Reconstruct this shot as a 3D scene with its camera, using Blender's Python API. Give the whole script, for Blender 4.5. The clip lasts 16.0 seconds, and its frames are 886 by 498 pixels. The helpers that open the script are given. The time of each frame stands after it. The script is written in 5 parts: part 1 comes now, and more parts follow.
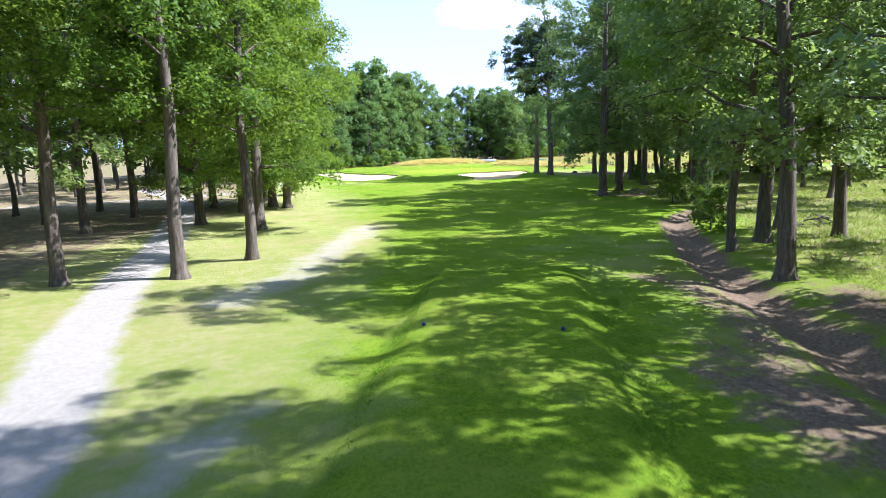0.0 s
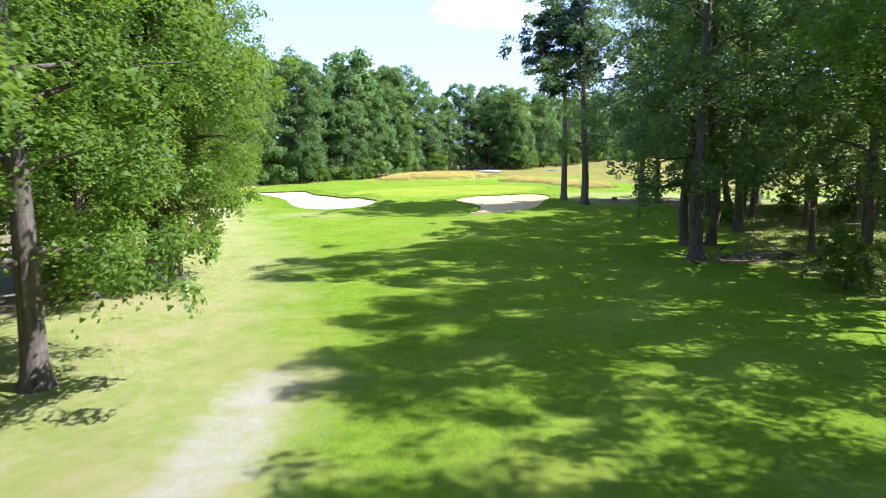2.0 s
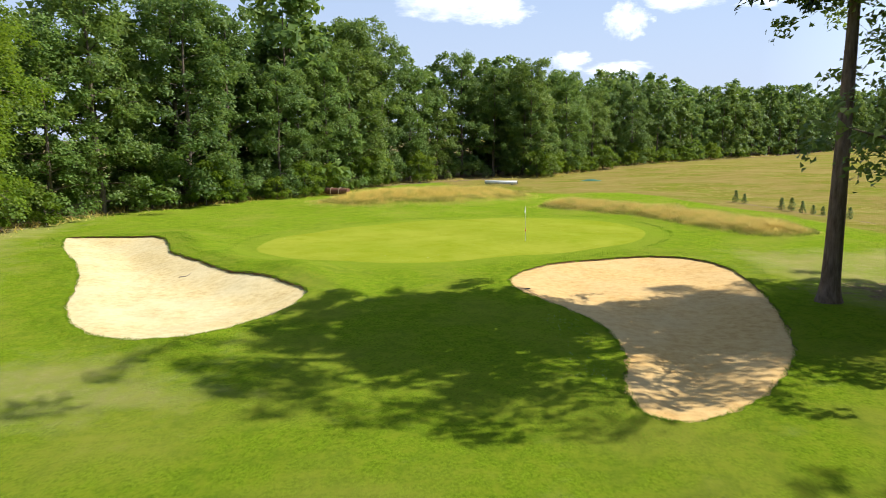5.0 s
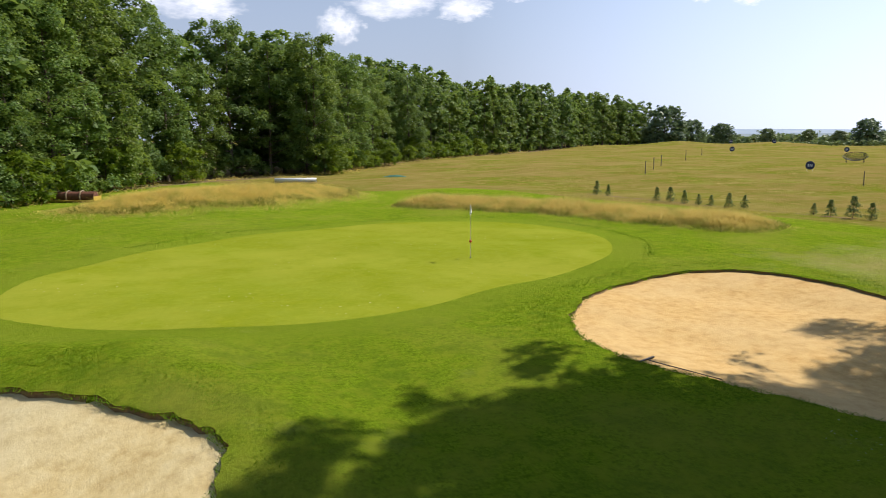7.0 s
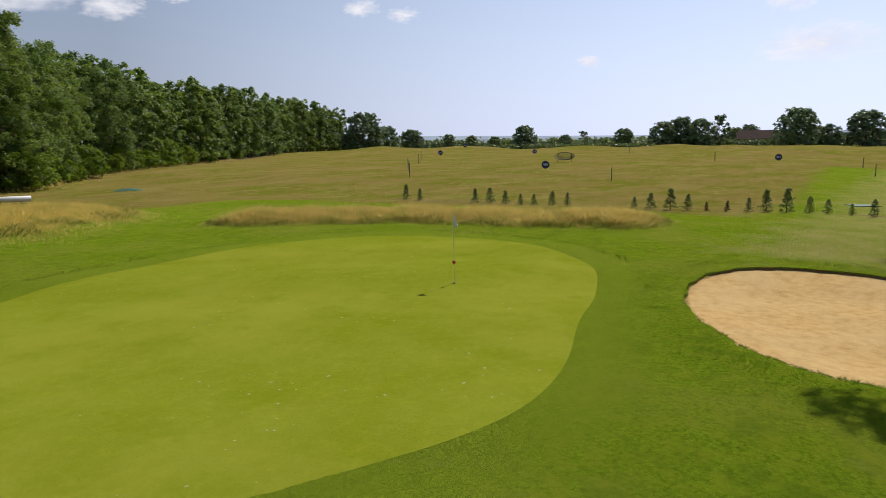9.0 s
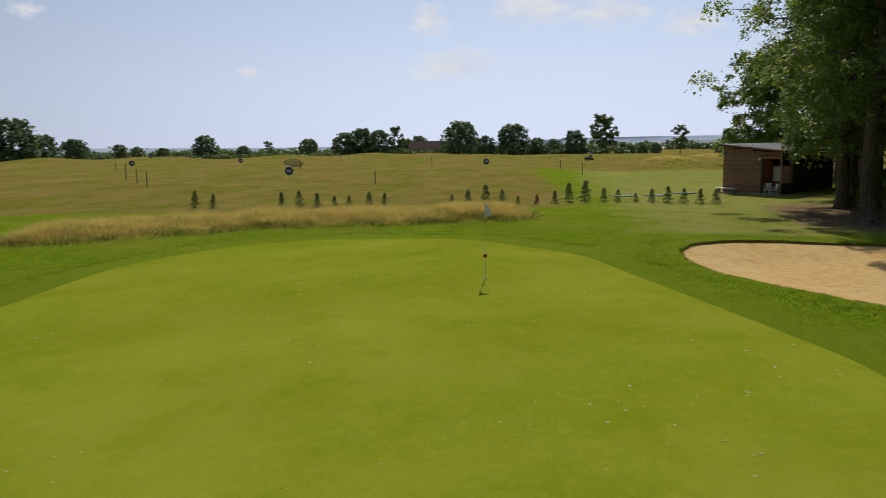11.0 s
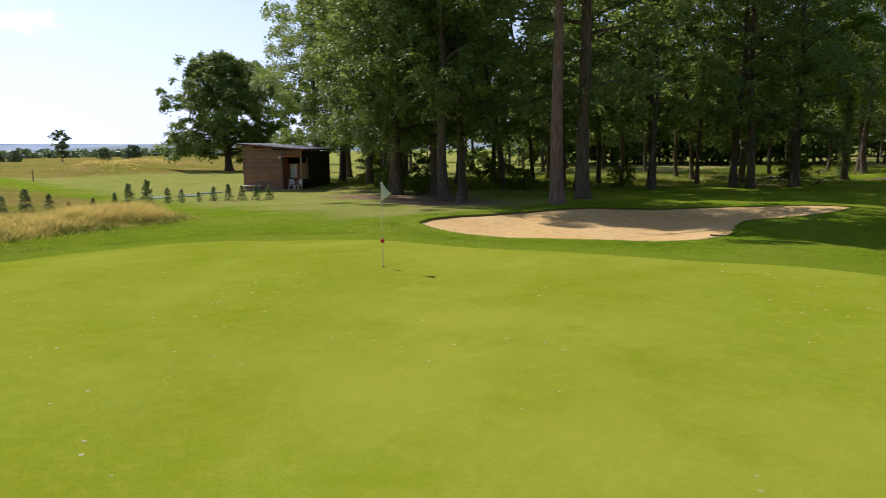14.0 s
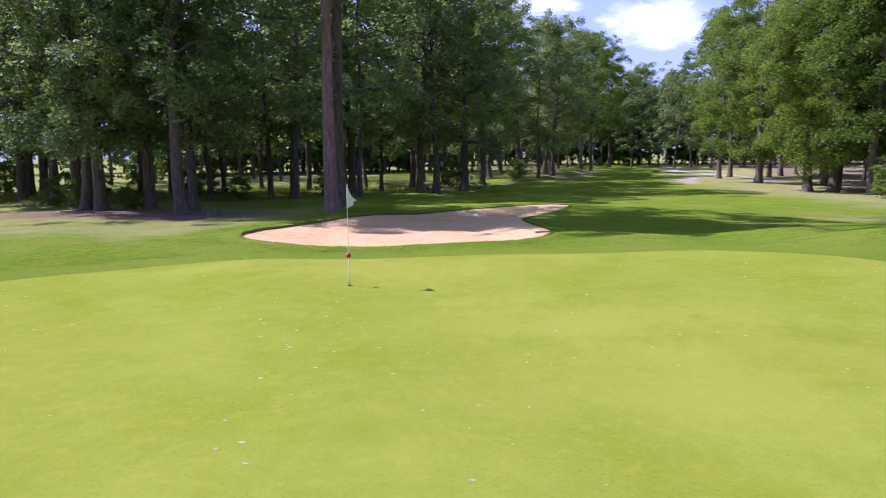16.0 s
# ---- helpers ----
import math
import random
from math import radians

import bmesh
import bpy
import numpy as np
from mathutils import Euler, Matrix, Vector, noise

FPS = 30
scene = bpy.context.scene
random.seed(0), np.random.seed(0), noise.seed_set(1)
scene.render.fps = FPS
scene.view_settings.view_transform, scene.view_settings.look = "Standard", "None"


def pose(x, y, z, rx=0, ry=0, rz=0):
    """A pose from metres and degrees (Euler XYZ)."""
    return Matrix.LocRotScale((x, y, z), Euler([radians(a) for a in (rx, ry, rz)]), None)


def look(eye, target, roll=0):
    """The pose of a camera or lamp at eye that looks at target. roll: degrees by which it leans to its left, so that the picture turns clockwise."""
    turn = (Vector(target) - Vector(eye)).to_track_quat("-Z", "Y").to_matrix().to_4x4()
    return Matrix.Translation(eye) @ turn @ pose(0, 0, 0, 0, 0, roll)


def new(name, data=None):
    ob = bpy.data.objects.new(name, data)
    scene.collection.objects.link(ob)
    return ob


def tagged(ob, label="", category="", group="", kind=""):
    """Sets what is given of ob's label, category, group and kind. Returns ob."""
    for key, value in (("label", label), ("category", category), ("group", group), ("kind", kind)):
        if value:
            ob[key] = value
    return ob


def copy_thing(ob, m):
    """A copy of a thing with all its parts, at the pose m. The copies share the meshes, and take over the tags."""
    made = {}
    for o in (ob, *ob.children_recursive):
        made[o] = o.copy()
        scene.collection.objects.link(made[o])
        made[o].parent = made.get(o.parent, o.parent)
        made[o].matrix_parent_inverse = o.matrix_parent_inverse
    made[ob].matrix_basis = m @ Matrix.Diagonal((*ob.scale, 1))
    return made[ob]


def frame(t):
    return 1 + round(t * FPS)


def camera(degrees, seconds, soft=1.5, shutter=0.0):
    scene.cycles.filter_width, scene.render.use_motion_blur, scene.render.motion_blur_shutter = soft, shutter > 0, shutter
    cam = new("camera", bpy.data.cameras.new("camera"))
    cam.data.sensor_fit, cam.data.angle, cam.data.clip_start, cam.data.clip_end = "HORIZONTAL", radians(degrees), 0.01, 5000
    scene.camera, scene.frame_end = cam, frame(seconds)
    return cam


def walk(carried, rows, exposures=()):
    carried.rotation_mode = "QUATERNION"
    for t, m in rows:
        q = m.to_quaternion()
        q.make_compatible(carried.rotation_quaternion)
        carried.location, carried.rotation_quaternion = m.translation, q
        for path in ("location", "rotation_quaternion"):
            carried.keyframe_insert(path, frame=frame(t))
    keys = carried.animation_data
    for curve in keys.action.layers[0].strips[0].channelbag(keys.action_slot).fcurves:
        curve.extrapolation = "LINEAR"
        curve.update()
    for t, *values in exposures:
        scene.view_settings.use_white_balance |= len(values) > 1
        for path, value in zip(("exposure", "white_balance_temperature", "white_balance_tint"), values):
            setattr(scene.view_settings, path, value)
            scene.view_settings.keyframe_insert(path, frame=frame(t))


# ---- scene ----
cam = camera(65.8, 16.0, soft=0.85, shutter=0.2)
PATH = [
    (0, (-6.909, -113.959, 4.522), (-6.877, -111.982, 4.218), -1.5),
    (0.5, (-6.682, -109.817, 5.015), (-6.647, -107.84, 4.713), -1.6),
    (1, (-6.22, -104.331, 5.558), (-6.186, -102.355, 5.252), -1.5),
    (1.5, (-6.034, -96.918, 6.081), (-5.994, -94.943, 5.769), -1.1),
    (2, (-6.455, -88.399, 6.348), (-6.404, -86.423, 6.039), -1.0),
    (2.5, (-7.248, -79.19, 6.762), (-7.188, -77.215, 6.45), -0.8),
    (3, (-7.737, -69.524, 6.706), (-7.675, -67.548, 6.399), -0.6),
    (3.2, (-7.731, -65.494, 6.761), (-7.673, -63.519, 6.446), -0.6),
    (5.3, (-8.548, -37.785, 6.092), (-8.337, -35.823, 5.766), -0.4),
    (5.5, (-9.122, -35.919, 5.926), (-8.86, -33.964, 5.597), -0.3),
    (6, (-10.682, -31.471, 5.494), (-10.209, -29.556, 5.165), -0.4),
    (6.5, (-12.115, -27.14, 5.111), (-11.418, -25.295, 4.784), -0.4),
    (7, (-13.235, -23.133, 4.7), (-12.325, -21.381, 4.379), -0.3),
    (7.5, (-14.463, -20.003, 4.534), (-13.344, -18.375, 4.22), -0.2),
    (8, (-15.532, -17.152, 4.344), (-14.221, -15.672, 4.038), -0.1),
    (8.2, (-15.797, -16.066, 4.335), (-14.42, -14.647, 4.032), -0.6),
    (10.3, (-18.098, -5.266, 3.818), (-16.236, -4.596, 3.524), -0.6),
    (10.5, (-18.149, -4.248, 3.687), (-16.256, -3.67, 3.399), -1.1),
    (11, (-18.319, -1.693, 3.577), (-16.363, -1.389, 3.286), -1.2),
    (11.5, (-17.923, 0.635, 3.349), (-15.944, 0.653, 3.058), -1.2),
    (12, (-17.592, 2.965, 3.227), (-15.636, 2.675, 2.932), -1.2),
    (12.5, (-17.181, 5.059, 3.146), (-15.287, 4.49, 2.848), -1.1),
    (13, (-16.548, 6.938, 3.132), (-14.755, 6.105, 2.832), -1.1),
    (13.5, (-15.217, 8.668, 3.084), (-13.57, 7.573, 2.782), -1.0),
    (14, (-13.63, 9.96, 2.971), (-12.143, 8.656, 2.673), -0.9),
    (14.5, (-11.895, 11.203, 2.934), (-10.6, 9.708, 2.638), -0.8),
    (15, (-9.96, 12.207, 2.866), (-8.893, 10.54, 2.576), -0.7),
    (15.5, (-8.009, 12.911, 2.847), (-7.188, 11.11, 2.561), -0.7),
    (16, (-5.89, 13.336, 2.835), (-5.348, 11.431, 2.554), -0.6),
]
EXPOSURES = [(0, 1.57, 4900, 22), (3.2, 1.24, 5000, 22), (5.3, 0.54, 6200, 12), (8.2, -0.03, 6350, 16), (10.3, -0.58, 6450, 12), (12, -0.46, 6450, 12), (14.5, 0.28, 5650, 28), (16, 0.69, 4950, 52)]
walk(cam, [(t, look(eye, target, roll)) for t, eye, target, roll in PATH], EXPOSURES)

# ---- light ----
SUN_ELEVATION = 48.0
world = bpy.data.worlds.new("sky")
scene.world = world
world.use_nodes = True
wn = world.node_tree
sky = wn.nodes.new("ShaderNodeTexSky")
sky.sky_type = "NISHITA"
sky.sun_disc = False
sky.sun_elevation = radians(SUN_ELEVATION)
sky.sun_rotation = radians(90)
sky.air_density, sky.dust_density, sky.ozone_density = 1.3, 0.4, 4.0
haze = wn.nodes.new("ShaderNodeMix")
haze.data_type = "RGBA"
# the haze thins with height
rise = wn.nodes.new("ShaderNodeSeparateXYZ")
wn.links.new(wn.nodes.new("ShaderNodeTexCoord").outputs["Generated"], rise.inputs[0])
thins = wn.nodes.new("ShaderNodeMapRange")
thins.interpolation_type = "SMOOTHSTEP"
for socket, value in (("From Min", -0.02), ("From Max", 0.4), ("To Min", 0.88), ("To Max", 0.36)):
    thins.inputs[socket].default_value = value
wn.links.new(rise.outputs["Z"], thins.inputs["Value"])
wn.links.new(thins.outputs["Result"], haze.inputs["Factor"])
haze.inputs[7].default_value = (8.2, 9.4, 12.0, 1)
# and glows more on the sun's side
sunward = wn.nodes.new("ShaderNodeMapRange")
for socket, value in (("From Min", 0.48), ("From Max", 1.0), ("To Min", 0.52), ("To Max", 1.28)):
    sunward.inputs[socket].default_value = value
wn.links.new(rise.outputs["X"], sunward.inputs["Value"])
glare = wn.nodes.new("ShaderNodeVectorMath")
glare.operation = "SCALE"
glare.inputs[0].default_value = (8.2, 9.4, 12.0)
wn.links.new(sunward.outputs["Result"], glare.inputs["Scale"])
wn.links.new(glare.outputs["Vector"], haze.inputs[7])
wn.links.new(sky.outputs["Color"], haze.inputs[6])
wn.links.new(haze.outputs[2], wn.nodes["Background"].inputs["Color"])
wn.nodes["Background"].inputs["Strength"].default_value = 0.095
sun = new("sun", bpy.data.lights.new("sun", "SUN"))
sun.data.energy, sun.data.angle, sun.data.color = 5.0, radians(0.6), (1.0, 0.93, 0.80)
sun.matrix_world = pose(0, 0, 200, 0, 90 - SUN_ELEVATION, 0)


# ---- materials ----
class Nodes:
    """A small hand for wiring a node material."""

    def __init__(self, name):
        self.mat = bpy.data.materials.new(name)
        self.mat.use_nodes = True
        self.tree = self.mat.node_tree
        self.bsdf = self.tree.nodes["Principled BSDF"]
        self.out = self.tree.nodes["Material Output"]

    def add(self, kind, **values):
        node = self.tree.nodes.new("ShaderNode" + kind)
        for key, value in values.items():
            if key in node.inputs:
                self.put(node.inputs[key], value)
        return node

    def put(self, socket, value):
        if isinstance(value, bpy.types.NodeSocket):
            self.tree.links.new(value, socket)
        elif isinstance(value, tuple) and len(value) == 3 and socket.type == "RGBA":
            socket.default_value = (*value, 1)
        else:
            socket.default_value = value

    def noise(self, scale, detail=4.0, rough=0.55, vector=None):
        node = self.add("TexNoise", Scale=scale, Detail=detail, Roughness=rough)
        self.put(node.inputs["Vector"], vector or self.where())
        return node.outputs["Fac"]

    def where(self):
        return self.add("NewGeometry").outputs["Position"]

    def own(self):
        return self.add("TexCoord").outputs["Object"]

    def ramp(self, fac, *stops):
        node = self.add("ValToRGB", Fac=fac)
        el = node.color_ramp.elements
        while len(el) < len(stops):
            el.new(0.5)
        for e, (at, colour) in zip(el, stops):
            e.position = at
            e.color = (*colour, 1) if isinstance(colour, tuple) else (colour, colour, colour, 1)
        return node.outputs["Color"]

    def math(self, kind, a, b=0.0, clamp=False):
        node = self.add("Math")
        node.operation, node.use_clamp = kind, clamp
        self.put(node.inputs[0], a)
        self.put(node.inputs[1], b)
        return node.outputs[0]

    def mix(self, fac, a, b, how="MIX"):
        node = self.tree.nodes.new("ShaderNodeMix")
        node.data_type, node.blend_type = "RGBA", how
        self.put(node.inputs["Factor"], fac)
        self.put(node.inputs[6], a)
        self.put(node.inputs[7], b)
        return node.outputs[2]

    def bump(self, height, strength, distance):
        return self.add("Bump", Height=height, Strength=strength, Distance=distance).outputs["Normal"]

    def mask(self, name):
        node = self.add("Attribute")
        node.attribute_name = name
        return node.outputs["Fac"]

    def set(self, **values):
        names = dict(colour="Base Color", rough="Roughness", metal="Metallic", normal="Normal", sheen="Sheen Weight", spec="Specular IOR Level")
        for key, value in values.items():
            self.put(self.bsdf.inputs[names[key]], value)
        return self.mat


def broken(n, mask, scale, amount=0.5, soft=0.12):
    """A mask whose edge is broken up by noise."""
    ragged = n.math("MULTIPLY", n.math("SUBTRACT", n.noise(scale, 5.0, 0.65), 0.5), amount * 2)
    return n.ramp(n.math("ADD", mask, ragged), (0.5 - soft, 0.0), (0.5 + soft, 1.0))


def ground_material():
    """Mown turf that turns to dry rough, bare sand or woodland floor by the ground's own masks."""
    n = Nodes("turf")
    fine, mid, wide = n.noise(55, 3), n.noise(2.6, 5, 0.6), n.noise(0.22, 4)
    blade = n.noise(260, 2)
    tuft = n.noise(11, 5, 0.7)
    lush = n.ramp(fine, (0.3, (0.098, 0.163, 0.006)), (0.5, (0.168, 0.254, 0.011)), (0.72, (0.231, 0.318, 0.021)))
    lush = n.mix(n.ramp(tuft, (0.36, 0.85), (0.56, 0.0)), lush, (0.073, 0.124, 0.006))
    lush = n.mix(n.ramp(n.noise(0.95, 5, 0.65), (0.36, 0.6), (0.52, 0.0)), lush, (0.098, 0.158, 0.011))
    lush = n.mix(n.ramp(mid, (0.45, 0.0), (0.66, 0.75)), lush, (0.197, 0.247, 0.016))
    lush = n.mix(n.ramp(wide, (0.45, 0.0), (0.7, 0.5)), lush, (0.239, 0.243, 0.036))
    dry = n.ramp(fine, (0.28, (0.215, 0.190, 0.055)), (0.5, (0.310, 0.285, 0.100)), (0.75, (0.410, 0.375, 0.155)))
    dry = n.mix(n.ramp(mid, (0.4, 0.0), (0.62, 0.7)), dry, (0.225, 0.262, 0.040))
    dry = n.mix(n.ramp(wide, (0.5, 0.0), (0.66, 0.6)), dry, (0.330, 0.270, 0.110))
    field = n.ramp(fine, (0.28, (0.125, 0.110, 0.015)), (0.55, (0.205, 0.172, 0.031)), (0.75, (0.285, 0.235, 0.060)))
    field = n.mix(n.ramp(tuft, (0.35, 0.85), (0.52, 0.0)), field, (0.085, 0.090, 0.012))
    field = n.mix(n.ramp(n.noise(1.3, 5, 0.7), (0.5, 0.0), (0.62, 0.75)), field, (0.315, 0.250, 0.085))
    field = n.mix(n.ramp(n.noise(0.35, 5, 0.65), (0.44, 0.0), (0.60, 0.8)), field, (0.140, 0.170, 0.013))
    field = n.mix(n.ramp(n.noise(0.09, 4, 0.6), (0.43, 0.0), (0.56, 0.75)), field, (0.238, 0.174, 0.055))
    streak = n.add("Mapping")
    n.put(streak.inputs["Vector"], n.where())
    streak.inputs["Scale"].default_value = (0.5, 1.0, 1.0)
    field = n.mix(n.ramp(n.noise(0.5, 5, 0.6, streak.outputs[0]), (0.46, 0.0), (0.62, 0.5)), field, (0.140, 0.150, 0.020))
    field = n.mix(n.ramp(n.noise(0.22, 6, 0.7, streak.outputs[0]), (0.50, 0.0), (0.66, 0.4)), field, (0.320, 0.258, 0.090))
    soil = n.ramp(n.noise(9, 6, 0.7), (0.25, (0.085, 0.058, 0.032)), (0.5, (0.200, 0.142, 0.082)), (0.75, (0.340, 0.255, 0.165)))
    bare = n.ramp(n.noise(6, 6, 0.7), (0.25, (0.340, 0.290, 0.210)), (0.55, (0.405, 0.355, 0.270)), (0.8, (0.470, 0.420, 0.335)))
    lush = n.mix(n.math("MULTIPLY", n.mask("apron"), 0.75), lush, n.ramp(fine, (0.3, (0.139, 0.200, 0.010)), (0.7, (0.211, 0.273, 0.023))))
    colour = n.mix(broken(n, n.mask("dry"), 0.5, 0.6, 0.34), lush, dry)
    colour = n.mix(broken(n, n.mask("field"), 0.7, 0.3), colour, field)
    colour = n.mix(broken(n, n.mask("soil"), 1.1, 0.5), colour, soil)
    colour = n.mix(broken(n, n.mask("bare"), 0.8, 0.5, 0.26), colour, bare)
    height = n.math("ADD", n.math("MULTIPLY", fine, 0.6), n.math("MULTIPLY", blade, 0.5))
    height = n.math("ADD", height, n.math("MULTIPLY", tuft, 0.9))
    return n.set(colour=colour, rough=1.0, spec=0.0, normal=n.bump(height, 0.8, 0.05))


def green_material():
    """Close-mown putting surface with faint pitch marks and worn pale specks."""
    n = Nodes("putting turf")
    fine, mid, wide = n.noise(120, 3), n.noise(1.6, 6, 0.65), n.noise(0.3, 4)
    grain = n.noise(22, 4, 0.7)
    colour = n.ramp(fine, (0.3, (0.169, 0.204, 0.014)), (0.7, (0.237, 0.272, 0.026)))
    colour = n.mix(n.ramp(mid, (0.4, 0.0), (0.7, 0.55)), colour, (0.192, 0.223, 0.004))
    colour = n.mix(n.ramp(wide, (0.4, 0.0), (0.65, 0.6)), colour, (0.217, 0.268, 0.025))
    colour = n.mix(n.ramp(grain, (0.34, 0.55), (0.5, 0.0)), colour, (0.135, 0.172, 0.004))
    colour = n.mix(n.ramp(n.noise(0.75, 5, 0.7), (0.42, 0.0), (0.66, 0.5)), colour, (0.157, 0.195, 0.006))
    colour = n.mix(n.ramp(n.noise(4.5, 4, 0.7), (0.5, 0.0), (0.7, 0.5)), colour, (0.257, 0.278, 0.022))
    colour = n.mix(n.ramp(n.noise(0.16, 5, 0.62), (0.42, 0.0), (0.62, 0.5)), colour, (0.277, 0.286, 0.033))
    colour = n.mix(n.ramp(n.noise(0.5, 6, 0.7), (0.52, 0.0), (0.68, 0.55)), colour, (0.151, 0.196, 0.005))
    return n.set(colour=colour, rough=0.95, spec=0.0, normal=n.bump(n.math("ADD", n.math("MULTIPLY", fine, 0.5), mid), 0.35, 0.012))


def sand_material(name, tone):
    n = Nodes(name)
    fine, mid, wide = n.noise(40, 4, 0.7), n.noise(3.2, 5, 0.65), n.noise(0.35, 4)
    colour = n.ramp(mid, (0.28, (0.43, 0.270, 0.105)), (0.5, (0.570, 0.390, 0.180)), (0.75, (0.650, 0.475, 0.245)))
    colour = n.mix(n.ramp(wide, (0.42, 0.0), (0.7, 0.6)), colour, (0.600, 0.460, 0.270))
    colour = n.mix(n.ramp(fine, (0.3, 0.35), (0.55, 0.0)), colour, (0.35, 0.25, 0.14))
    colour = n.mix(1.0, colour, tone, "MULTIPLY")
    ridges = n.add("TexWave", Scale=2.2, Distortion=9.0, Detail=3.0)
    n.put(ridges.inputs["Vector"], n.where())
    height = n.math("ADD", n.math("MULTIPLY", ridges.outputs["Fac"], 0.07), n.math("ADD", mid, n.math("MULTIPLY", fine, 0.5)))
    return n.set(colour=colour, rough=0.95, spec=0.1, normal=n.bump(height, 0.4, 0.045))


def leaf_material(name, dark, light, warm, through_=0.5, glow=(0.20, 0.28, 0.040), patch=None, gloss=0.25):
    """Leaves: each one a little different, the clumps too, and the light comes through."""
    n = Nodes(name)
    one = n.add("NewGeometry").outputs["Random Per Island"]
    tree = n.add("ObjectInfo").outputs["Random"]
    colour = n.ramp(one, (0.0, dark), (0.6, light), (1.0, warm))
    colour = n.mix(n.ramp(n.noise(0.55, 3), (0.38, 0.0), (0.66, 0.6)), colour, light)
    shift = n.ramp(tree, (0.0, (0.72, 0.80, 0.85)), (0.3, (0.95, 0.98, 0.9)), (0.55, (1.2, 1.10, 0.8)), (0.8, (0.85, 0.95, 1.0)), (1.0, (1.1, 1.15, 0.95)))
    colour = n.mix(1.0, colour, shift, "MULTIPLY")
    if patch:
        colour = n.mix(n.ramp(n.noise(0.9, 5, 0.65), (0.5, 0.0), (0.62, 0.75)), colour, patch)
    n.set(colour=colour, rough=0.58 - 0.3 * gloss, spec=1.3 * gloss)
    thin = n.add("BsdfTranslucent", Color=n.mix(0.6, colour, glow))
    both = n.add("MixShader", Fac=through_)
    n.put(both.inputs[1], n.bsdf.outputs[0])
    n.put(both.inputs[2], thin.outputs[0])
    n.put(n.out.inputs["Surface"], both.outputs[0])
    return n.mat


def bark_material(name, dark, light, moss=0.25):
    n = Nodes(name)
    stretch = n.add("Mapping")
    n.put(stretch.inputs["Vector"], n.own())
    stretch.inputs["Scale"].default_value = (1, 1, 0.16)
    ridge, coarse = n.noise(9, 6, 0.7, stretch.outputs[0]), n.noise(1.1, 4)
    colour = n.ramp(ridge, (0.3, dark), (0.7, light))
    colour = n.mix(n.ramp(coarse, (0.5, 0.0), (0.75, moss)), colour, (0.085, 0.095, 0.035))
    return n.set(colour=colour, rough=0.95, spec=0.15, normal=n.bump(ridge, 1.0, 0.05))


def plain(name, colour, rough=0.6, metal=0.0, vary=0.25, scale=6.0, bump=0.1):
    """Painted or raw stuff with some wear on it."""
    n = Nodes(name)
    worn = n.noise(scale, 5, 0.65, n.own())
    low = tuple(c * (1 - vary) for c in colour)
    return n.set(colour=n.ramp(worn, (0.3, low), (0.7, colour)), rough=rough, metal=metal, normal=n.bump(worn, bump, 0.01))


TURF, GREEN = ground_material(), green_material()
PALE_SAND, BROWN_SAND = sand_material("pale bunker sand", (0.97, 1.12, 1.17)), sand_material("brown bunker sand", (0.95, 0.91, 0.74))
OAK_LEAF = leaf_material("oak leaves", (0.070, 0.120, 0.008), (0.135, 0.205, 0.014), (0.215, 0.280, 0.022), 0.52, (0.24, 0.33, 0.020), gloss=0.15)
PINE_LEAF = leaf_material("pine needles", (0.014, 0.032, 0.014), (0.030, 0.058, 0.022), (0.055, 0.085, 0.026), 0.2)
FOREST_LEAF = leaf_material("forest leaves", (0.064, 0.122, 0.026), (0.136, 0.215, 0.046), (0.225, 0.300, 0.070), 0.46, (0.24, 0.32, 0.045), gloss=0.2)
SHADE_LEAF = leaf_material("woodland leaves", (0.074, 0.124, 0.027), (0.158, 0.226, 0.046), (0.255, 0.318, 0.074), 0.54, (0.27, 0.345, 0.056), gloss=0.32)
# paler and bluer leaves: the haze of distance is in this colour
FAR_LEAF = leaf_material("hazed distant leaves", (0.095, 0.142, 0.066), (0.155, 0.212, 0.094), (0.215, 0.268, 0.115), 0.3, (0.20, 0.27, 0.08))
OAK_BARK = bark_material("oak bark", (0.048, 0.037, 0.026), (0.205, 0.162, 0.116))
PINE_BARK = bark_material("pine bark", (0.090, 0.060, 0.045), (0.290, 0.205, 0.155), 0.1)
STRAW = leaf_material("dry fescue", (0.46, 0.33, 0.075), (0.72, 0.55, 0.15), (0.86, 0.70, 0.24), 0.5, (0.76, 0.59, 0.19), (0.28, 0.33, 0.04), gloss=0.0)
WEED = leaf_material("rank weeds", (0.060, 0.095, 0.014), (0.120, 0.165, 0.024), (0.210, 0.235, 0.045), 0.4, (0.20, 0.26, 0.03), gloss=0.0)
MEADOW = leaf_material("meadow grass", (0.120, 0.165, 0.020), (0.210, 0.260, 0.036), (0.320, 0.330, 0.070), 0.45, (0.28, 0.34, 0.04), gloss=0.0)


# ---- making ----
def part(name, bm, material, parent=None, label="", smooth=False):
    """Links a bmesh (or a ready mesh) as one mesh object under a thing."""
    if isinstance(bm, bmesh.types.BMesh):
        me = bpy.data.meshes.new(name)
        bm.to_mesh(me)
        bm.free()
    else:
        me = bm
    if not me.materials:
        me.materials.append(material)
    if smooth:
        me.polygons.foreach_set("use_smooth", [True] * len(me.polygons))
    ob = new(name, me)
    ob.parent = parent
    return tagged(ob, label=label)


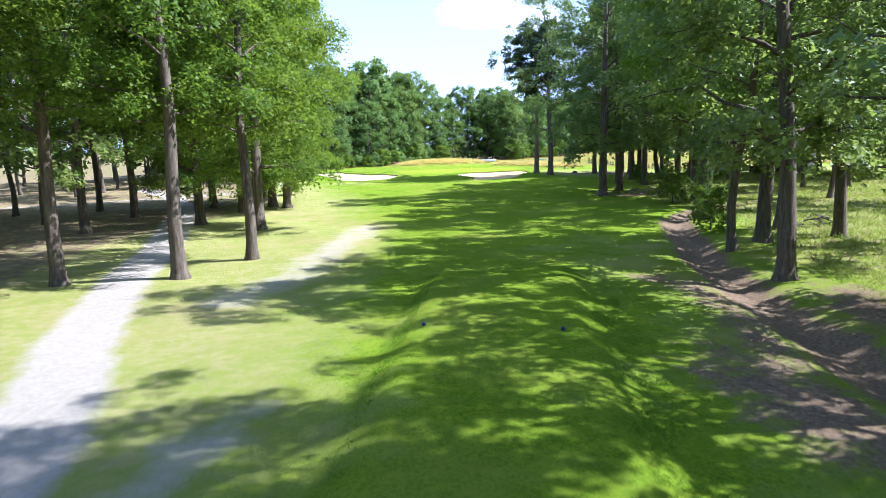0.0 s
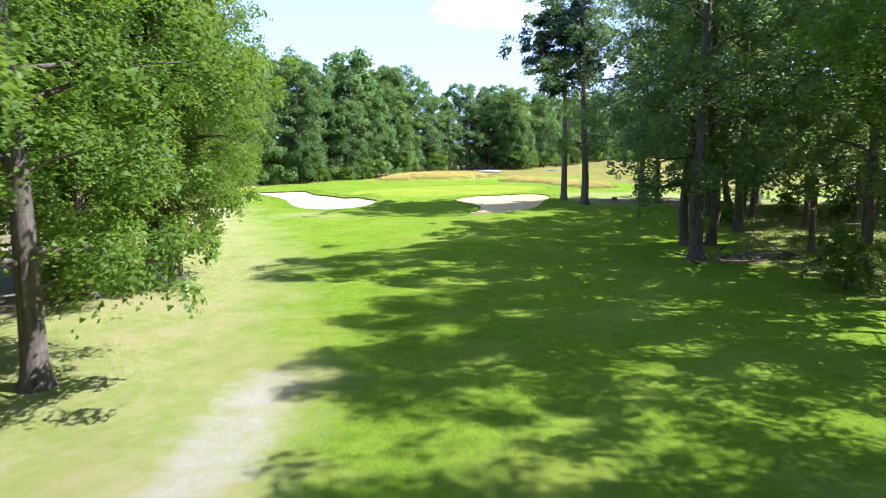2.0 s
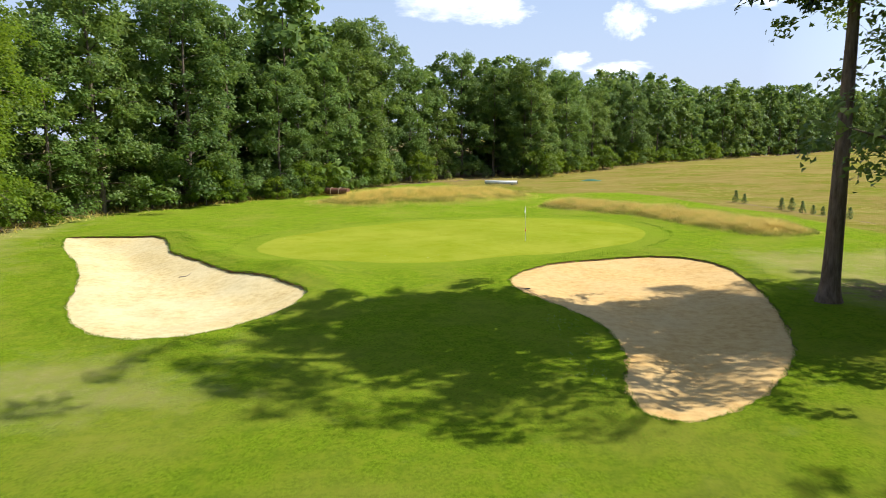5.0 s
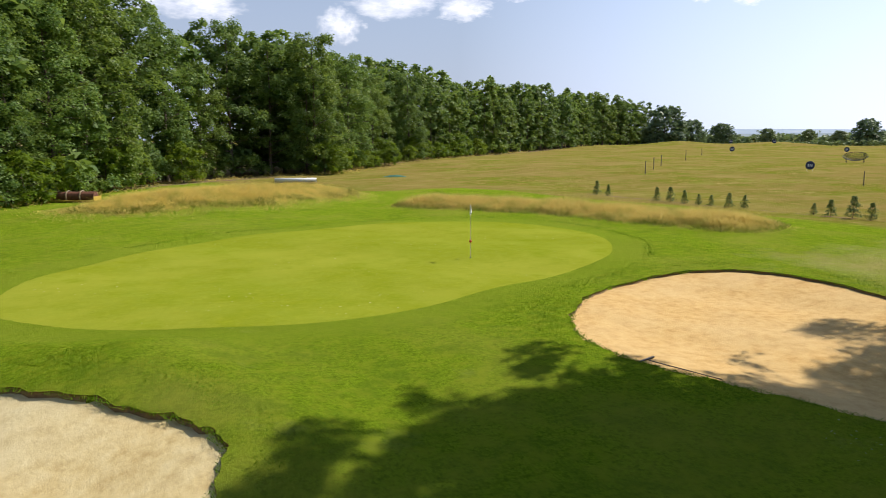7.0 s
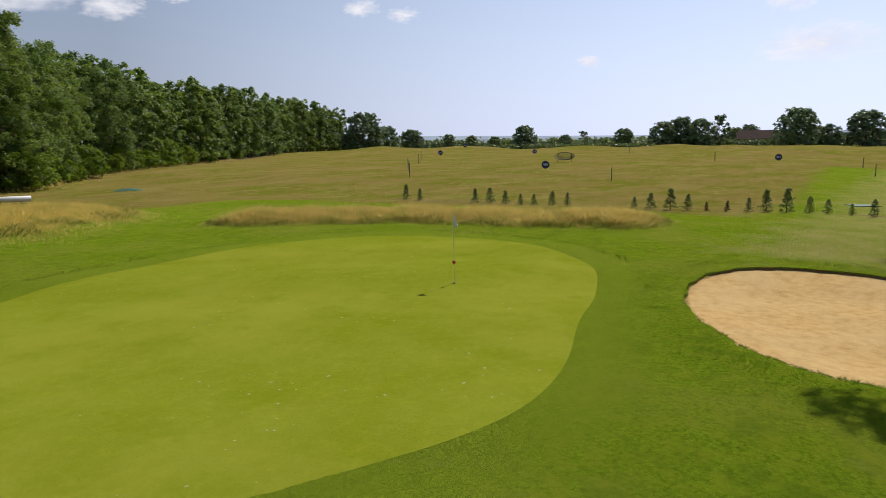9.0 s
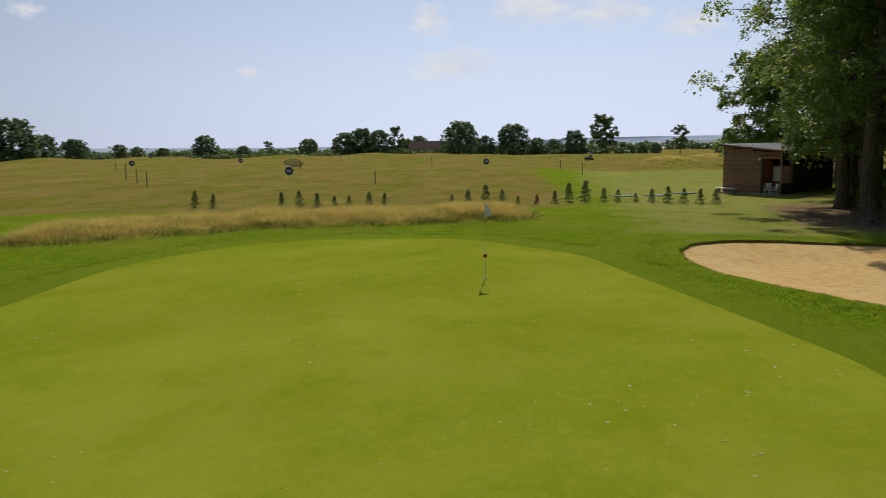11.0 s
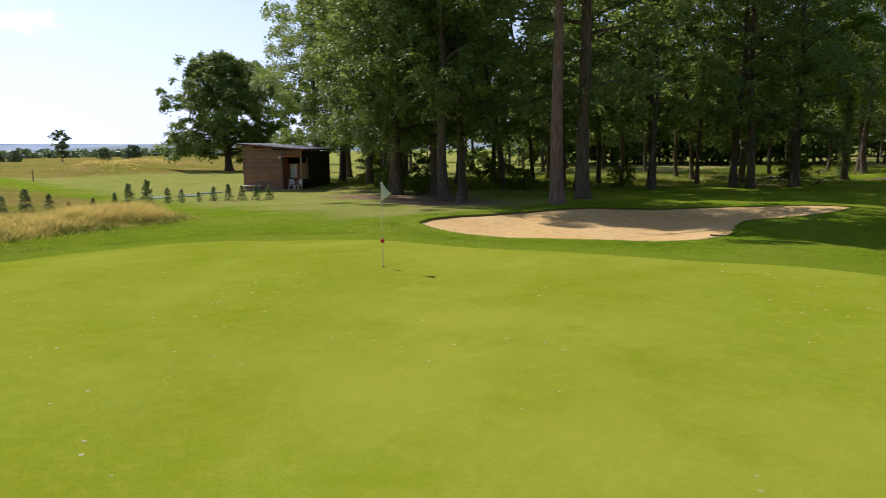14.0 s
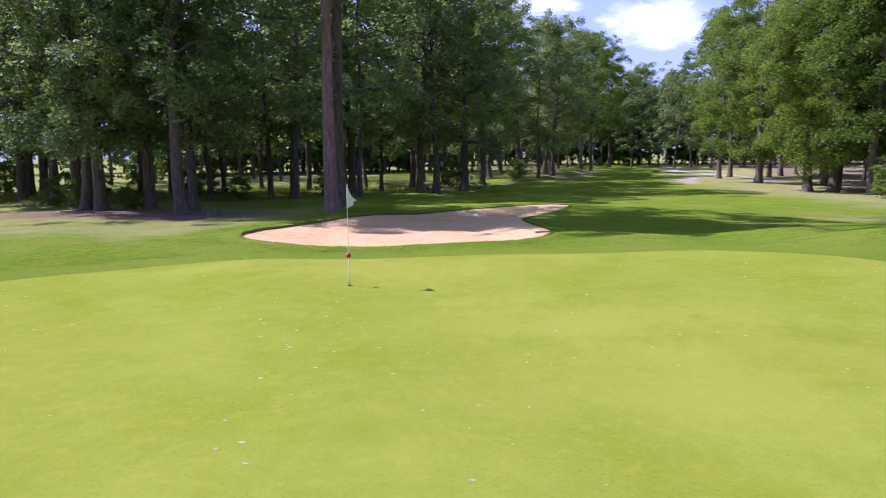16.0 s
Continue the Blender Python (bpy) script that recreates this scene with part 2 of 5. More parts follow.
def thing(name, m, label, category, group="", kind=""):
    ob = new(name)
    ob.empty_display_size = 0.3
    ob.matrix_world = m
    return tagged(ob, label, category, group, kind)


def mesh_of(name, verts, faces, smooth=False):
    me = bpy.data.meshes.new(name)
    verts, faces = np.asarray(verts, np.float32), np.asarray(faces, np.int32)
    count, sides = faces.shape
    me.vertices.add(len(verts))
    me.vertices.foreach_set("co", verts.ravel())
    me.loops.add(count * sides)
    me.loops.foreach_set("vertex_index", faces.ravel())
    me.polygons.add(count)
    me.polygons.foreach_set("loop_start", np.arange(0, count * sides, sides, dtype=np.int32))
    if smooth:
        me.polygons.foreach_set("use_smooth", np.ones(count, bool))
    me.update(calc_edges=True)
    me.validate()
    return me


def tube(points, radii, sides=6):
    """Rings round a line of points; returns verts and quads, the last ring drawn to a near point."""
    points, radii = np.asarray(points, float), np.asarray(radii, float)
    ways = np.gradient(points, axis=0)
    ways /= np.linalg.norm(ways, axis=1)[:, None] + 1e-9
    aid = np.where(np.abs(ways[:, 2:]) > 0.8, [[1.0, 0, 0]], [[0, 0, 1.0]])
    u = np.cross(ways, aid)
    u /= np.linalg.norm(u, axis=1)[:, None] + 1e-9
    v = np.cross(ways, u)
    a = np.arange(sides) / sides * 2 * np.pi
    verts = points[:, None] + radii[:, None, None] * (np.cos(a)[None, :, None] * u[:, None] + np.sin(a)[None, :, None] * v[:, None])
    i, j = np.meshgrid(np.arange(len(points) - 1), np.arange(sides), indexing="ij")
    k = (j + 1) % sides
    faces = np.stack([i * sides + j, i * sides + k, (i + 1) * sides + k, (i + 1) * sides + j], -1).reshape(-1, 4)
    return verts.reshape(-1, 3), faces


def joined(pieces):
    verts, faces, at = [], [], 0
    for v, f in pieces:
        verts.append(v)
        faces.append(np.asarray(f) + at)
        at += len(v)
    return np.concatenate(verts), np.concatenate(faces)


def leaves(rng, centres, size, slim=0.62, up=0.5, spread=0.35, corners=4, facing=None):
    """A folded diamond leaf at each centre, or a three-cornered one, turned about its facing."""
    n = len(centres)
    normal = rng.normal(size=(n, 3)) + [0, 0, up] if facing is None else rng.normal(0, 0.55, (n, 3)) + facing
    normal /= np.linalg.norm(normal, axis=1)[:, None]
    along = np.cross(normal, rng.normal(size=(n, 3)))
    along /= np.linalg.norm(along, axis=1)[:, None]
    side = np.cross(normal, along)
    s = (size * rng.uniform(1 - spread, 1 + spread, n))[:, None]
    if corners == 3:
        verts = np.stack([centres - along * s / 2, centres + along * s * 0.3 + side * s * slim, centres + along * s * 0.3 - side * s * slim], 1)
        return verts.reshape(-1, 3), np.arange(3 * n).reshape(-1, 3)
    fold = normal * s * 0.12
    verts = np.stack([centres - along * s / 2, centres + side * s * slim / 2 + fold, centres + along * s / 2, centres - side * s * slim / 2 + fold], 1)
    return verts.reshape(-1, 3), np.arange(4 * n).reshape(-1, 4)


# ---- the lie of the land ----
def smooth_step(a, b, x):
    t = np.clip((x - a) / (b - a), 0, 1)
    return t * t * (3 - 2 * t)


def closed_curve(points, steps):
    """A smooth closed curve through the given points (Catmull-Rom)."""
    p = np.asarray(points, float)
    t = np.linspace(0, 1, steps, endpoint=False)[:, None]
    a, b, c, d = np.roll(p, 1, 0), p, np.roll(p, -1, 0), np.roll(p, -2, 0)
    rows = [0.5 * (2 * b[i] + (c[i] - a[i]) * t + (2 * a[i] - 5 * b[i] + 4 * c[i] - d[i]) * t**2 + (3 * b[i] - a[i] - 3 * c[i] + d[i]) * t**3) for i in range(len(p))]
    return np.concatenate(rows)


def from_line(x, y, line):
    """The distance of points from a line of points."""
    best = np.full(np.shape(x), 1e9)
    for (ax, ay), (bx, by) in zip(line[:-1], line[1:]):
        dx, dy = bx - ax, by - ay
        t = np.clip(((x - ax) * dx + (y - ay) * dy) / (dx * dx + dy * dy), 0, 1)
        best = np.minimum(best, np.hypot(x - ax - t * dx, y - ay - t * dy))
    return best


def inside(x, y, outline):
    hit = np.zeros(np.shape(x), bool)
    for (ax, ay), (bx, by) in zip(outline, np.roll(outline, -1, 0)):
        with np.errstate(divide="ignore", invalid="ignore"):
            hit ^= ((ay > y) != (by > y)) & (x < (bx - ax) * (y - ay) / (by - ay) + ax)
    return hit


def bump_at(x, y, cx, cy, rx, ry, turn=0.0):
    c, s = math.cos(radians(turn)), math.sin(radians(turn))
    u, v = ((x - cx) * c + (y - cy) * s) / rx, (-(x - cx) * s + (y - cy) * c) / ry
    return np.exp(-(u * u + v * v))


GREEN_EDGE = closed_curve([(-16, -0.7), (-15.1, 3.6), (-12.2, 7.2), (-8.6, 9.9), (-4.2, 11.4), (0.4, 11.9), (4.5, 11.4), (7.7, 9.1), (9.0, 5.5), (8.3, 2), (6.6, -0.8), (4.2, -2.8), (1, -4.2), (-2, -5.1), (-5, -6.2), (-7.5, -6.7), (-9.7, -6.4), (-12, -5.4), (-14.3, -3.6)], 10)
RIGHT_BUNKER = closed_curve([(-2.8, -10.4), (-1.8, -8.7), (0.4, -7.0), (3.1, -6.1), (5.4, -6.1), (7.2, -7.2), (7.9, -9.4), (7.5, -12.4), (6.4, -15.8), (5.5, -18.4), (4.2, -21.2), (2.4, -23.6), (0.5, -25.4), (-1.2, -26.3), (-2.2, -25.9), (-2.3, -24.7), (-1.9, -23.1), (-1.2, -21.3), (-0.9, -19.6), (-0.9, -17.8), (-1.5, -15.8), (-2.3, -13.9), (-2.9, -12.2)], 10)
LEFT_BUNKER = closed_curve([(-11.7, -12.7), (-12.3, -11.3), (-14, -9.6), (-16.1, -7.6), (-18, -5.1), (-20.2, -2.2), (-21.8, 2.0), (-23.6, 4.6), (-27, 6.0), (-29.3, 6.4), (-29.2, 4.8), (-27, 0), (-24.5, -4.4), (-22.5, -8.8), (-20.9, -13.6), (-19.2, -16.4), (-17.2, -17.7), (-15, -17.4), (-13.4, -15.8), (-12.2, -14.2)], 10)
CART_PATH = [(-10, -125), (-14.5, -102), (-17.8, -93), (-20.0, -85), (-22, -76), (-25, -66), (-29, -52), (-36, -36), (-44, -24)]
WOOD_TRACK = [(-70, -48), (-50, -45), (-36, -40), (-29, -33), (-27, -22), (-31, -8)]
WORN_TRACK = [(-14.4, -89.8), (-12.9, -85.2), (-12.4, -80), (-11.7, -74), (-11.5, -68)]
TEE_WALK = [(-13.2, -112), (-11.9, -104.5), (-10.9, -100.6)]
BANK_WEAR = [(1.4, -87.6), (2.6, -89.2), (2.5, -93.3), (1.9, -97.0), (0.2, -100.5)]
DITCH = [(3.5, -125), (3.4, -100), (4.2, -91), (5.6, -83), (7.6, -75), (9.6, -68), (13.5, -62), (22, -60), (40, -62)]
CONIFER_ROW = [(32.2, -14.5), (28.6, 2.5), (24.4, 22.5)]
MOUND = [(-10.5, 24.7), (-5, 25.2), (1.5, 28.6)]
RIDGE = [(7.8, 18.8), (10.8, 15.2), (13.7, 10.9), (15.2, 5.4), (16.4, 1.4)]

SHOULDER = [(-10.9, -12.2), (-11.2, -10.6), (-13.2, -7.9), (-16.0, -5.7), (-18.6, -2.6), (-20.2, 1.5), (-22, 5.2)]


def tee_side(y, which):
    """The two long edges of the raised tee."""
    return -6.85 + 0.1 * (y + 88) if which == 0 else -1.4 + 0.126 * (y + 86)


def land(x, y):
    """The height of the ground."""
    x, y = np.asarray(x, float), np.asarray(y, float)
    z = -0.9 + 0.42 * smooth_step(-62, -25, y) + 0.48 * smooth_step(-24, -5, y - 0.12 * np.maximum(x - 8, 0))
    z += 0.25 * smooth_step(8, 22, x) * smooth_step(-60, -20, y) * (1 - smooth_step(-20, -8, y))
    z -= 0.42 * smooth_step(18, 32, x) * smooth_step(-30, -12, y) * (1 - smooth_step(4, 40, y))
    z += np.clip((np.hypot(x, y) - 36) * 0.013, 0, 0.75) * smooth_step(24, 45, x) * smooth_step(-25, 0, y)
    z += 1.26 * bump_at(x, y, -6.4, 25.2, 8.0, 4.2, 10) + 0.55 * bump_at(x, y, 2.6, 28.6, 5.0, 3.2, 22) + 0.50 * np.exp(-((from_line(x, y, RIDGE) / 2.3) ** 2))
    z -= 0.40 * np.exp(-((from_line(x, y, DITCH) / 0.9) ** 2))
    z += 0.3 * np.exp(-((from_line(x, y, DITCH) / 3.2) ** 2)) * smooth_step(0, 4, x - np.interp(y, [-125, -91, -75, -62], [3.5, 4.2, 7.6, 13.5]))
    tee = smooth_step(-0.8, 0.4, x - tee_side(y, 0)) * smooth_step(-1.0, 0.4, tee_side(y, 1) - x)
    z += 0.42 * tee * smooth_step(-126, -124, y) * (1 - smooth_step(-87.0, -85.5, y))
    z += 0.30 * np.exp(-((from_line(x, y, SHOULDER) / 1.7) ** 2))
    z += 0.32 * bump_at(x, y, -12.7, -8.3, 2.4, 1.5, 35)
    z += 0.46 * bump_at(x, y, 9.2, -18.4, 4.2, 5.6, 10)
    z += 0.30 * bump_at(x, y, 0.5, -26.0, 6.5, 4.5)
    # the low swells that close the range, and the far land behind them
    for cx, cy, rx, ry, high in ((170, 60, 30, 40, 1.0), (175, 0, 24, 30, 0.9), (150, 120, 40, 30, 1.1), (105, -22, 12, 7, 1.6), (140, -40, 20, 12, 1.4), (160, 160, 40, 40, 1.0), (140, 30, 22, 18, 0.5), (172, 48, 7, 9, 1.0), (168, 30, 6, 8, 0.8), (176, 76, 8, 10, 1.0), (160, 102, 8, 9, 0.9), (150, 12, 8, 6, 0.7), (166, -8, 9, 8, 0.9), (150, 134, 9, 9, 1.0), (178, 120, 10, 10, 1.1), (138, -14, 8, 6, 0.6)):
        z += high * bump_at(x, y, cx, cy, rx, ry)
    z -= 6.0 * smooth_step(220, 900, np.hypot(x, y)) * smooth_step(0, 120, x)
    z += 0.05 * np.sin(x * 0.31 + 1.3) * np.sin(y * 0.27) + 0.03 * np.sin(x * 0.83 + y * 0.61)
    return z


def put_at(x, y, turn=0.0, size=1.0, sink=0.0):
    return pose(x, y, float(land(x, y)) - sink, 0, 0, turn) @ Matrix.Scale(size, 4)


def spaced(runs, far, grow):
    """Grid lines: even steps over each run, then ever wider ones to the horizon on both sides."""
    mid = np.concatenate([np.arange(lo, hi, step) for lo, hi, step in runs])
    sides = []
    for step in (runs[0][2], runs[-1][2]):
        out, gap, at = [], step, 0.0
        while at < far:
            gap *= grow
            at += gap
            out.append(at)
        sides.append(np.array(out))
    return np.concatenate([mid[0] - sides[0][::-1], mid, mid[-1] + sides[1]])


def build_ground():
    xs = spaced([(-45, -13, 0.5), (-13, 3, 0.25), (3, 40, 0.5), (40, 70, 1.0), (70, 230, 2.5)], 4000, 1.13)
    ys = spaced([(-122, 40, 0.5), (40, 66, 1.5), (66, 180, 3.0)], 4000, 1.13)
    x, y = np.meshgrid(xs, ys)
    z = land(x, y)
    for edge in (RIGHT_BUNKER, LEFT_BUNKER):
        z = np.where(inside(x, y, edge), z - 1.2, z)
    rows, cols = x.shape
    i, j = np.meshgrid(np.arange(rows - 1), np.arange(cols - 1), indexing="ij")
    a = i * cols + j
    me = mesh_of("ground", np.stack([x, y, z], -1).reshape(-1, 3), np.stack([a, a + 1, a + cols + 1, a + cols], -1).reshape(-1, 4), True)
    for name, values in ground_masks(x, y).items():
        me.attributes.new(name, "FLOAT", "POINT").data.foreach_set("value", values.ravel().astype(np.float32))
    ob = part("ground", me, TURF)
    return tagged(ob, "mown golf turf fading to dry rough and woodland floor", "ground", kind="structure")


def ground_masks(x, y):
    """Where the turf is dry, is range field, woodland soil or bare sand (0 to 1)."""
    left = np.interp(y, [-125, -95, -80, -60, -45, -30, -20, 5], [-9, -9.5, -10.5, -12, -14.5, -19, -23, -32])
    wood_left = np.interp(y, [-125, -90, -70, -55, -30, -8, 18, 30, 45, 62, 90, 125, 220], [-24, -24, -25, -23, -28, -34, -33, -22, -14, 10, 42, 92, 205])
    wood_right = np.interp(y, [-125, -95, -83, -75, -66, -60, -48, -40, -26, -20, -16], [5, 6, 7, 9, 12, 11.5, 10.5, 14, 15, 16, 70])
    dry = 0.80 * smooth_step(4.0, -5.0, x - left) * (1 - smooth_step(18, 30, y))
    dry = np.maximum(dry, 0.60 * smooth_step(6, 12, x) * smooth_step(-27, -19, y) * (1 - smooth_step(-9, -2, y)))
    dry = np.maximum(dry, 0.9 * smooth_step(3, -3, x - wood_left) * (y < 20))
    dry = np.maximum(dry, 0.62 * smooth_step(-1, 6, x - wood_right) * (1 - smooth_step(-22, -17, y)))
    dry = np.maximum(dry, 0.34 * smooth_step(-4, 1, x) * smooth_step(-112, -100, y) * (1 - smooth_step(-80, -70, y)))
    dry = np.maximum(dry, 0.55 * np.exp(-((from_line(x, y, MOUND) / 3.6) ** 4)))
    dry = np.maximum(dry, 0.50 * np.exp(-((from_line(x, y, RIDGE) / 2.0) ** 4)))
    field = smooth_step(21, 26, x + 0.25 * np.maximum(y - 12, 0)) * smooth_step(-9, 3, y - 0.08 * np.maximum(x - 40, 0))
    field = np.maximum(field, smooth_step(30, 38, y) * smooth_step(-4, 8, x + (y - 38) * 0.2))
    field = np.maximum(field, 0.9 * smooth_step(75, 100, np.hypot(x, y)) * smooth_step(10, 60, x) * smooth_step(-0.72, -0.5, y / np.maximum(x, 1.0)))
    soil = 0.58 * smooth_step(3, -3, x - wood_left) * np.ones_like(y)
    soil = np.maximum(soil, 0.43 * smooth_step(-2.5, 4, x - wood_right) * (1 - smooth_step(-20, -15, y)) * (1 - smooth_step(44, 58, x)))
    soil = np.maximum(soil, 0.9 * np.exp(-((from_line(x, y, DITCH) / 1.3) ** 2)))
    soil = np.maximum(soil, 1.0 * bump_at(x, y, 20, -16.6, 11.5, 3.6, -8))
    soil = np.maximum(soil, 0.52 * np.exp(-((from_line(x, y, CONIFER_ROW) / 0.8) ** 2)))
    soil = np.maximum(soil, np.maximum(0.68 * bump_at(x, y, 0.8, -101.0, 2.4, 6.5, 10), 0.75 * bump_at(x, y, 7.0, -94.0, 2.2, 5.5, -8)))
    soil = np.maximum(soil, 0.75 * bump_at(x, y, 12, -49.5, 5.0, 1.3, -6))
    bare = 1.1 * np.exp(-((from_line(x, y, CART_PATH) / 1.15) ** 4))
    bare = np.maximum(bare, 0.45 * np.exp(-((from_line(x, y, WOOD_TRACK) / 2.4) ** 2)))
    bare = np.maximum(bare, 0.50 * np.exp(-((from_line(x, y, WORN_TRACK) / 1.5) ** 2)))
    dry = np.maximum(dry, 0.95 * np.exp(-((from_line(x, y, WORN_TRACK) / 2.4) ** 2)))
    soil = np.maximum(soil, 0.62 * np.exp(-((from_line(x, y, BANK_WEAR) / 1.3) ** 2)))
    bare = np.maximum(bare, 0.50 * np.exp(-((from_line(x, y, TEE_WALK) / 1.0) ** 2)))
    dry = np.maximum(dry, 0.62 * bump_at(x, y, -18, -22, 4.5, 3.0))
    apron = np.exp(-((from_line(x, y, np.r_[GREEN_EDGE, GREEN_EDGE[:1]]) / 1.5) ** 4))
    return dict(dry=dry, field=field, soil=soil, bare=bare, apron=apron)


def draped(name, rings, material, lift=0.0, heights=None):
    """Quads between rings of the same number of points, laid on the land."""
    rings = [np.asarray(r) for r in rings]
    count = len(rings[0])
    xy = np.concatenate(rings)
    z = land(xy[:, 0], xy[:, 1]) + lift if heights is None else np.concatenate(heights)
    i, j = np.meshgrid(np.arange(len(rings) - 1), np.arange(count), indexing="ij")
    k = (j + 1) % count
    faces = np.stack([i * count + j, i * count + k, (i + 1) * count + k, (i + 1) * count + j], -1).reshape(-1, 4)
    me = mesh_of(name, np.column_stack([xy, z]), faces, True)
    for mask, values in ground_masks(xy[:, 0], xy[:, 1]).items():
        me.attributes.new(mask, "FLOAT", "POINT").data.foreach_set("value", values.astype(np.float32))
    return me


def outward(edge, far):
    """The outline moved outwards (it runs either way round)."""
    way = np.roll(edge, -5, 0) - np.roll(edge, 5, 0)
    way /= np.linalg.norm(way, axis=1)[:, None]
    normal = np.column_stack([way[:, 1], -way[:, 0]])
    area = np.sum(edge[:, 0] * np.roll(edge[:, 1], -1) - np.roll(edge[:, 0], -1) * edge[:, 1])
    return edge + normal * (far if area > 0 else -1 * far)


def towards(edge, centre, share):
    return np.asarray(centre) + (edge - centre) * share


SOIL_EDGE = plain("cut turf edge", (0.260, 0.172, 0.084), 0.95, 0, 0.5, 14, 0.6)


SAND = []


def build_bunker(edge, label, sand, deep=1.0):
    """Sand in a hollow under a cut turf lip."""
    rng = np.random.default_rng(len(edge))
    thing_ = thing("sand_bunker", Matrix.Identity(4), label, "bunker")
    ripple = np.arange(len(edge))
    edge = outward(edge, (0.05 * np.sin(ripple * 0.83) + 0.04 * np.sin(ripple * 1.9 + 1) + rng.normal(0, 0.012, len(edge)))[:, None])
    rim = land(edge[:, 0], edge[:, 1])
    face = outward(edge, 1.0) - edge
    cut = np.clip(0.45 + face[:, 1] + 0.55 * face[:, 0], 0.0, 1.0)
    step = 0.3
    gx, gy = np.meshgrid(np.arange(edge[:, 0].min() - 1, edge[:, 0].max() + 1, step), np.arange(edge[:, 1].min() - 1, edge[:, 1].max() + 1, step))
    flat = np.column_stack([gx.ravel(), gy.ravel()])
    apart = np.sqrt(((flat[:, None] - edge[None]) ** 2).sum(-1))
    away, side = apart.min(1), cut[apart.argmin(1)]
    within = inside(flat[:, 0], flat[:, 1], edge)
    away = np.where(within, away, 0.0)
    wobble = 0.025 * np.sin(flat[:, 0] * 2.1 + np.sin(flat[:, 1])) * np.sin(flat[:, 1] * 1.7) * smooth_step(0.3, 1.2, away)
    z = land(flat[:, 0], flat[:, 1]) - 0.03 - 0.05 * deep * side * (1 - 0.5 * smooth_step(0, 2, away)) - 0.2 * deep * smooth_step(0, 2.6, away) + wobble
    rows, cols = gx.shape
    a = (np.arange(rows - 1)[:, None] * cols + np.arange(cols - 1)[None]).ravel()
    quads = np.stack([a, a + 1, a + cols + 1, a + cols], -1)
    keep = (within | (apart.min(1) < 0.4))[quads].all(1)
    part("sand", mesh_of("sand", np.column_stack([flat, z]), quads[keep], True), sand, thing_)
    SAND.append((flat[within], z[within]))
    out = [outward(edge, d) for d in (0.85, 0.5, 0.2, 0.0)]
    tops = [land(r[:, 0], r[:, 1]) + lift * (0.25 + 0.75 * cut) for r, lift in zip(out, (0.004, 0.012, 0.04, 0.02))]
    part("turf_collar", draped("turf_collar", out, TURF, 0, tops), TURF, thing_)
    wall = [outward(edge, d) for d in (0.0, 0.05, 0.02, -0.03)]
    low = [rim + 0.02 * (0.25 + 0.75 * cut), rim, rim - 0.01 - 0.04 * deep * cut, rim - 0.04 - 0.09 * deep * cut]
    part("turf_lip", draped("turf_lip", wall, SOIL_EDGE, 0, low), SOIL_EDGE, thing_)
    return thing_


def build_green():
    thing_ = thing("putting_green", Matrix.Identity(4), "close-mown bright putting green with scattered pale pitch marks", "putting green", kind="structure")
    rings = [towards(GREEN_EDGE, (-3.5, 2.5), s) for s in (1.0, 0.985, 0.93, 0.85, 0.75, 0.65, 0.55, 0.45, 0.35, 0.25, 0.15, 0.06, 0.0)]
    lift = [land(r[:, 0], r[:, 1]) + (0.012 if k else -0.004) for k, r in enumerate(rings)]
    part("putting_surface", draped("putting_surface", rings, GREEN, 0, lift), GREEN, thing_)
    return thing_


ground = build_ground()
build_green()
build_bunker(RIGHT_BUNKER, "kidney-shaped pale sand bunker with a cut turf lip", BROWN_SAND)
build_bunker(LEFT_BUNKER, "long bright sand bunker with a wavy turf lip", PALE_SAND, 1.5)


